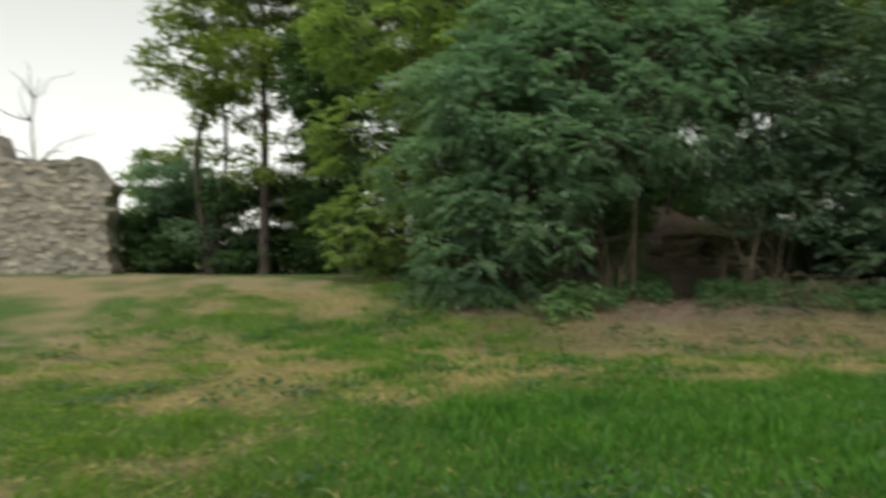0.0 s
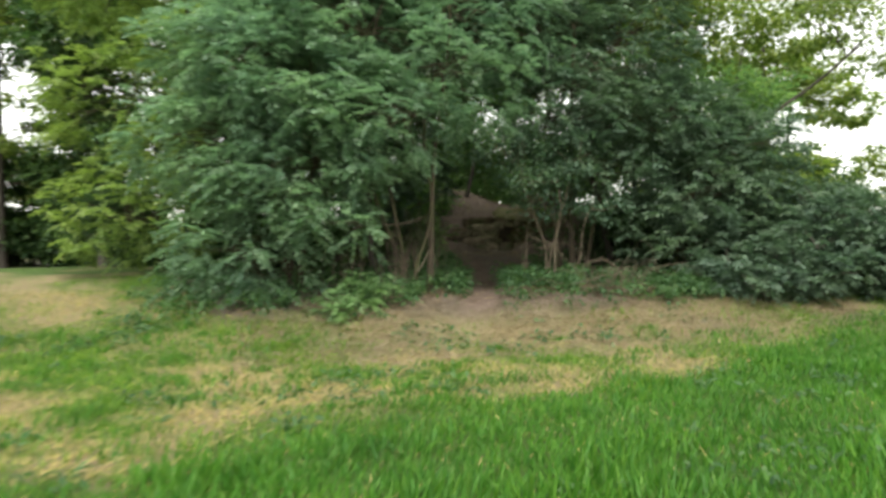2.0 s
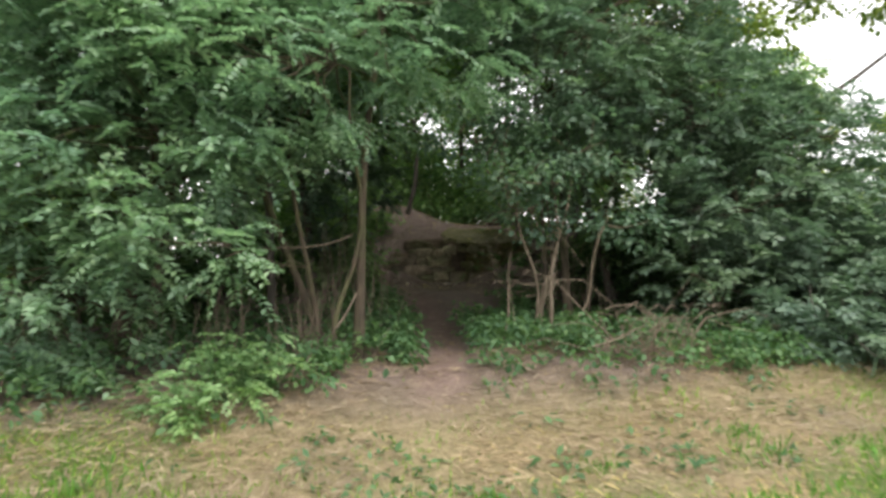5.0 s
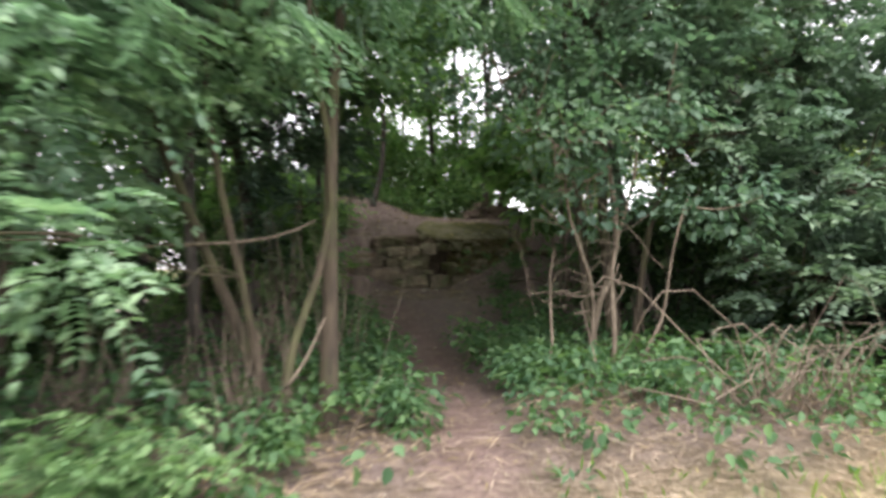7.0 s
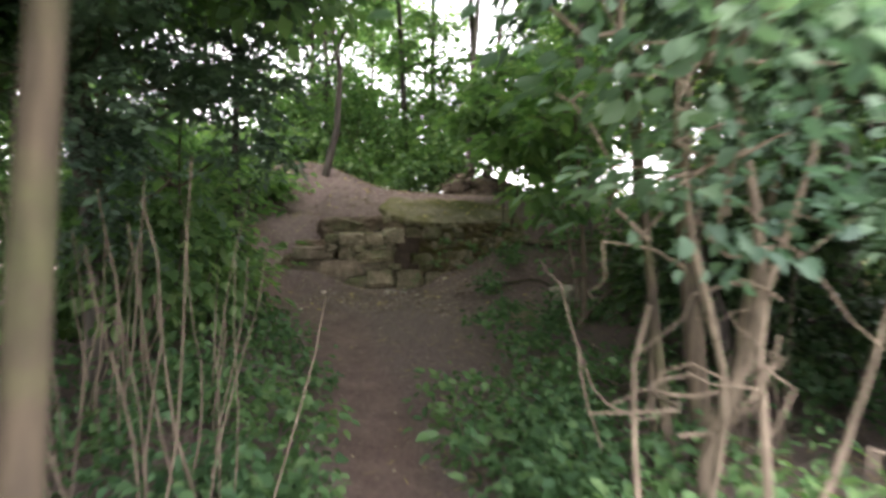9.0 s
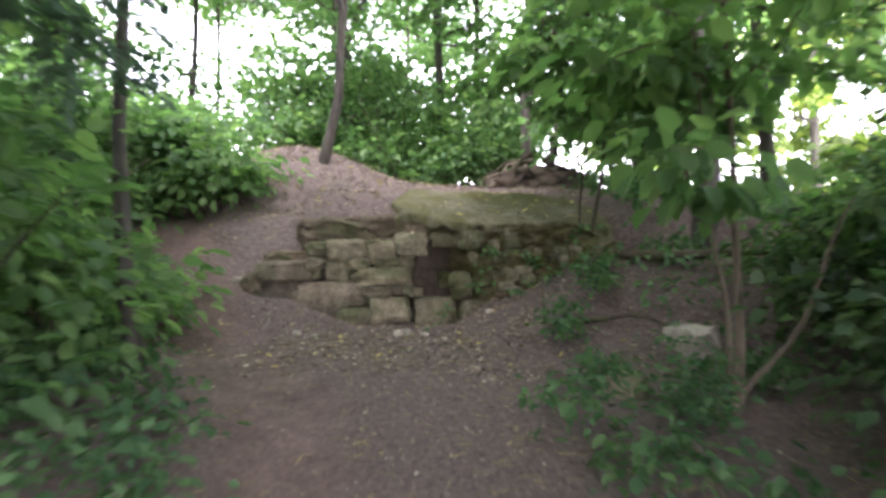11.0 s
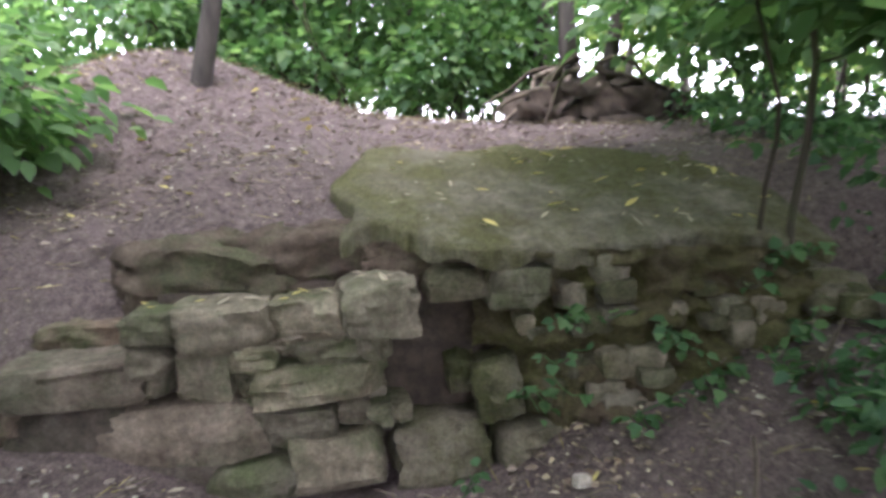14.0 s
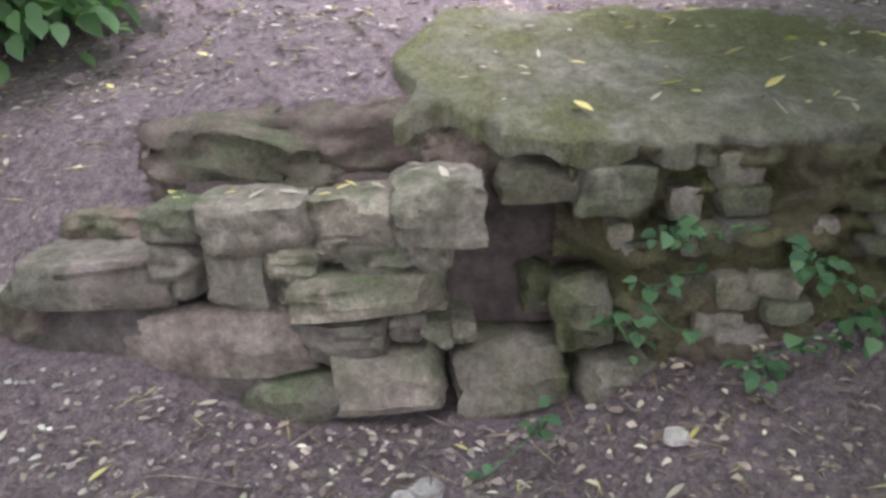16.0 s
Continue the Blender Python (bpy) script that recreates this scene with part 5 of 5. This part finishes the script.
def root_plate():
    """The earthy root plate under the twin tree, with roots looping out of it."""
    rng = np.random.default_rng(88)
    x, y = TWIN_AT
    z = ground_z(x, y)
    r = root("root_plate", (x, y, z), "earthy root plate with bare gnarled looping roots", "roots")
    vs, fs = rough_block(rng, (1.25, 0.75, 0.5), 11, 0.22, 0.6)
    part("earth", (vs + np.array([0.1, -0.1, 0.04]), fs), M_CORE, r, "crumbling brown earth", True)
    for i in range(16):
        a = rng.uniform(math.pi * 0.95, 2.05 * math.pi)
        d = rng.uniform(0.45, 1.0)
        gx, gy = x + d * math.cos(a), y + d * math.sin(a) * 0.8
        b = (gx - x, gy - y, ground_z(gx, gy) - z - 0.03)
        start = (0.12 * math.cos(a), 0.1 * math.sin(a), rng.uniform(0.28, 0.46))
        part("root", tubes([(curve_path(rng, start, b, 9, 0.10, -0.12), np.linspace(0.034, 0.010, 9) * rng.uniform(0.6, 1.2))], 6), M_BARK if i % 3 else M_TWIG, r, smooth=True)
    return r


root_plate()

# ---- litter on the ground ----


def slab_z(u, v):
    return 2.325 + 0.36 * min(max(v, 0), 0.9) - 0.05 * max(0.0, u - 0.9) + 0.02


M_YELLOW = leaf_material("yellow_leaf", (0.36, 0.28, 0.07), (0.50, 0.41, 0.13), (0.55, 0.50, 0.28), 0.6, 0.1)
M_PALELEAF = leaf_material("faded_leaf", (0.27, 0.215, 0.15), (0.40, 0.345, 0.26), (0.56, 0.52, 0.43), 0.7, 0.1)
M_BROWNLEAF = leaf_material("brown_leaf", (0.13, 0.095, 0.08), (0.20, 0.155, 0.13), (0.34, 0.28, 0.235), 0.85, 0.05)


def curled_leaf(rng, length, width, mat):
    """One fallen leaf, folded along its midrib and curled at the tip."""
    n = 6
    t = np.linspace(0, 1, n)
    half = width / 2 * np.sin(np.pi * np.clip(t, 0.03, 0.985) ** 0.85)
    lift = 0.16 * length * (rng.uniform(0.2, 1.0) * t**2 + rng.uniform(0, 0.5) * (1 - t) ** 2)
    fold = half * rng.uniform(0.15, 0.6)
    vs = [(length * (a - 0.5), s * h, z + (f if s else 0.0)) for a, h, z, f in zip(t, half, lift, fold) for s in (-1, 0, 1)]
    fs = []
    for i in range(n - 1):
        for j in (0, 1):
            fs.append([i * 3 + j, i * 3 + j + 1, i * 3 + j + 4, i * 3 + j + 3])
    return as_mesh("fallen_leaf", vs, fs, mat)


def fallen_leaves():
    rng = np.random.default_rng(51)
    kinds = [(curled_leaf(rng, rng.uniform(0.045, 0.08), rng.uniform(0.018, 0.034), m), m) for m in (M_YELLOW, M_YELLOW, M_YELLOW, M_PALELEAF, M_PALELEAF, M_PALELEAF, M_PALELEAF)]
    text = {M_YELLOW: "fallen yellow leaf on the ground by the ruin", M_PALELEAF: "faded pale fallen leaf on the ground by the ruin"}
    for i in range(290):
        if i < 55:
            u, v = rng.uniform(-0.15, 1.5), rng.uniform(0.05, 0.85)
            z = slab_z(u, v) + 0.01
        elif i < 73:
            # on the stones of the top course
            c = COURSE_TOP[int(rng.integers(0, 4))]
            u, v, z = rng.uniform(c[0] + 0.03, c[1] - 0.03), rng.uniform(0.0, 0.14), c[3] + 0.006
        else:
            u, v = rng.uniform(-2.2, 1.6), (rng.uniform(-1.5, -0.12) if i % 2 else rng.uniform(0.45, 2.6))
            if v > 0 and u > -0.35:
                u = rng.uniform(-2.2, -0.4)
            z = None
        p = wall_place(u, v, 0)
        z = ground_z(p[0], p[1]) + 0.014 if z is None else z - RUIN_DROP
        me, mat = kinds[rng.integers(len(kinds))]
        ob = new("fallen_leaf", me)
        ob.matrix_world = Matrix.LocRotScale((p[0], p[1], z), Euler((rng.normal(0, 0.25), rng.normal(0, 0.25), rng.uniform(0, 6.28))), Vector((1, 1, 1)) * rng.uniform(0.6, 1.1))
        tagged(ob, text[mat], "leaf", "fallen leaves by the ruin")


def litter():
    rng = np.random.default_rng(52)

    def strewn(x, y):
        return smooth(12.5, 14.5, y) * (0.35 + 0.65 * smooth(0.15, 0.5, path_distance(x, y)))

    for count, mat, name, label, lo, hi in ((34000, M_BROWNLEAF, "leaf_litter", "brown decayed leaf litter on the woodland floor", 0.012, 0.035), (3000, M_PALELEAF, "pale_litter", "pale scraps of dead leaves and bark on the soil", 0.015, 0.04), (9000, M_STRAW, "dry_stalks", "dry stalks and twigs strewn over the soil", 0.05, 0.16)):
        x, y = sampled(rng, count, -1.0, 12.0, 12.4, 25.5, strewn)
        near = np.exp(-((np.hypot(x - 6.8, (y - 18.5) * 0.5) / 4.0) ** 2))
        k = rng.random(len(x)) < 0.25 + near
        x, y = x[k], y[k]
        n = len(x)
        u, v = to_wall(x, y)
        clear = ~((u > -1.6) & (u < 1.7) & (v > -0.1) & (v < 0.4))
        x, y = x[clear], y[clear]
        n = len(x)
        a = rng.uniform(0, 2 * math.pi, n)
        way = norm_rows(np.stack([np.cos(a), np.sin(a), rng.uniform(-0.15, 0.25, n)], -1))
        up = norm_rows(np.array([0, 0, 1.0]) + rng.normal(0, 0.35, (n, 3)))
        size = rng.uniform(lo, hi, n)
        base = np.stack([x, y, height(x, y) + 0.012], -1)
        wide = size * (0.55 if name != "dry_stalks" else 0.0) + 0.006
        tagged(part(name, blades(base, way, up, size, wide), mat), label, "leaf litter", kind="stuff")


def wall_litter():
    """Small scraps thickly strewn before and behind the ruin."""
    rng = np.random.default_rng(57)
    for count, mat, name, label, lo, hi, wide in ((3000, M_PALELEAF, "leaf_scraps", "small pale leaf scraps strewn round the ruin", 0.010, 0.048, 0.4), (5200, M_BROWNLEAF, "leaf_crumbs", "brown crumbled leaves strewn round the ruin", 0.012, 0.05, 0.5), (3600, M_TWIG, "twig_scraps", "bits of thin twig strewn round the ruin", 0.04, 0.16, 0.05)):
        u = rng.uniform(-2.6, 2.2, count)
        v = np.where(rng.random(count) < 0.56, -0.12 - 1.7 * rng.random(count) ** 1.1, rng.uniform(0.5, 3.0, count))
        ok = (v < 0) | (u < -0.35) | (v > 1.0)
        u, v = u[ok], v[ok]
        c, s = math.cos(radians(WALL_TURN)), math.sin(radians(WALL_TURN))
        x, y = WALL_AT[0] + u * c - v * s, WALL_AT[1] + u * s + v * c
        keep = rng.random(len(x)) < 0.2 + 0.8 * smooth(0.2, 0.7, path_distance(x, y))
        x, y = x[keep], y[keep]
        n = len(x)
        a = rng.uniform(0, 2 * math.pi, n)
        way = norm_rows(np.stack([np.cos(a), np.sin(a), rng.uniform(-0.1, 0.3, n)], -1))
        up = norm_rows(np.array([0, 0, 1.0]) + rng.normal(0, 0.4, (n, 3)))
        size = rng.uniform(lo, hi, n)
        base = np.stack([x, y, height(x, y) + 0.012], -1)
        tagged(part(name, full_leaves(base, way, up, size, size * wide + 0.003), mat), label, "leaf litter", kind="stuff")


fallen_leaves()
litter()
wall_litter()
for k in range(16):
    g = np.random.default_rng(400 + k)
    u, v, a, d = g.uniform(-1.4, 1.4), g.uniform(-1.3, -0.3), g.uniform(0, 6.28), g.uniform(0.12, 0.4)
    p, q = wall_place(u, v, 0), wall_place(u + d * math.cos(a), v - 0.3 * abs(math.sin(a)), 0)
    stick("twig", on(p[0], p[1], 0.012), on(q[0], q[1], 0.012), 0.005, 400 + k, "thin dead twig on the leaf-strewn earth", "twig", "twigs by the ruin")
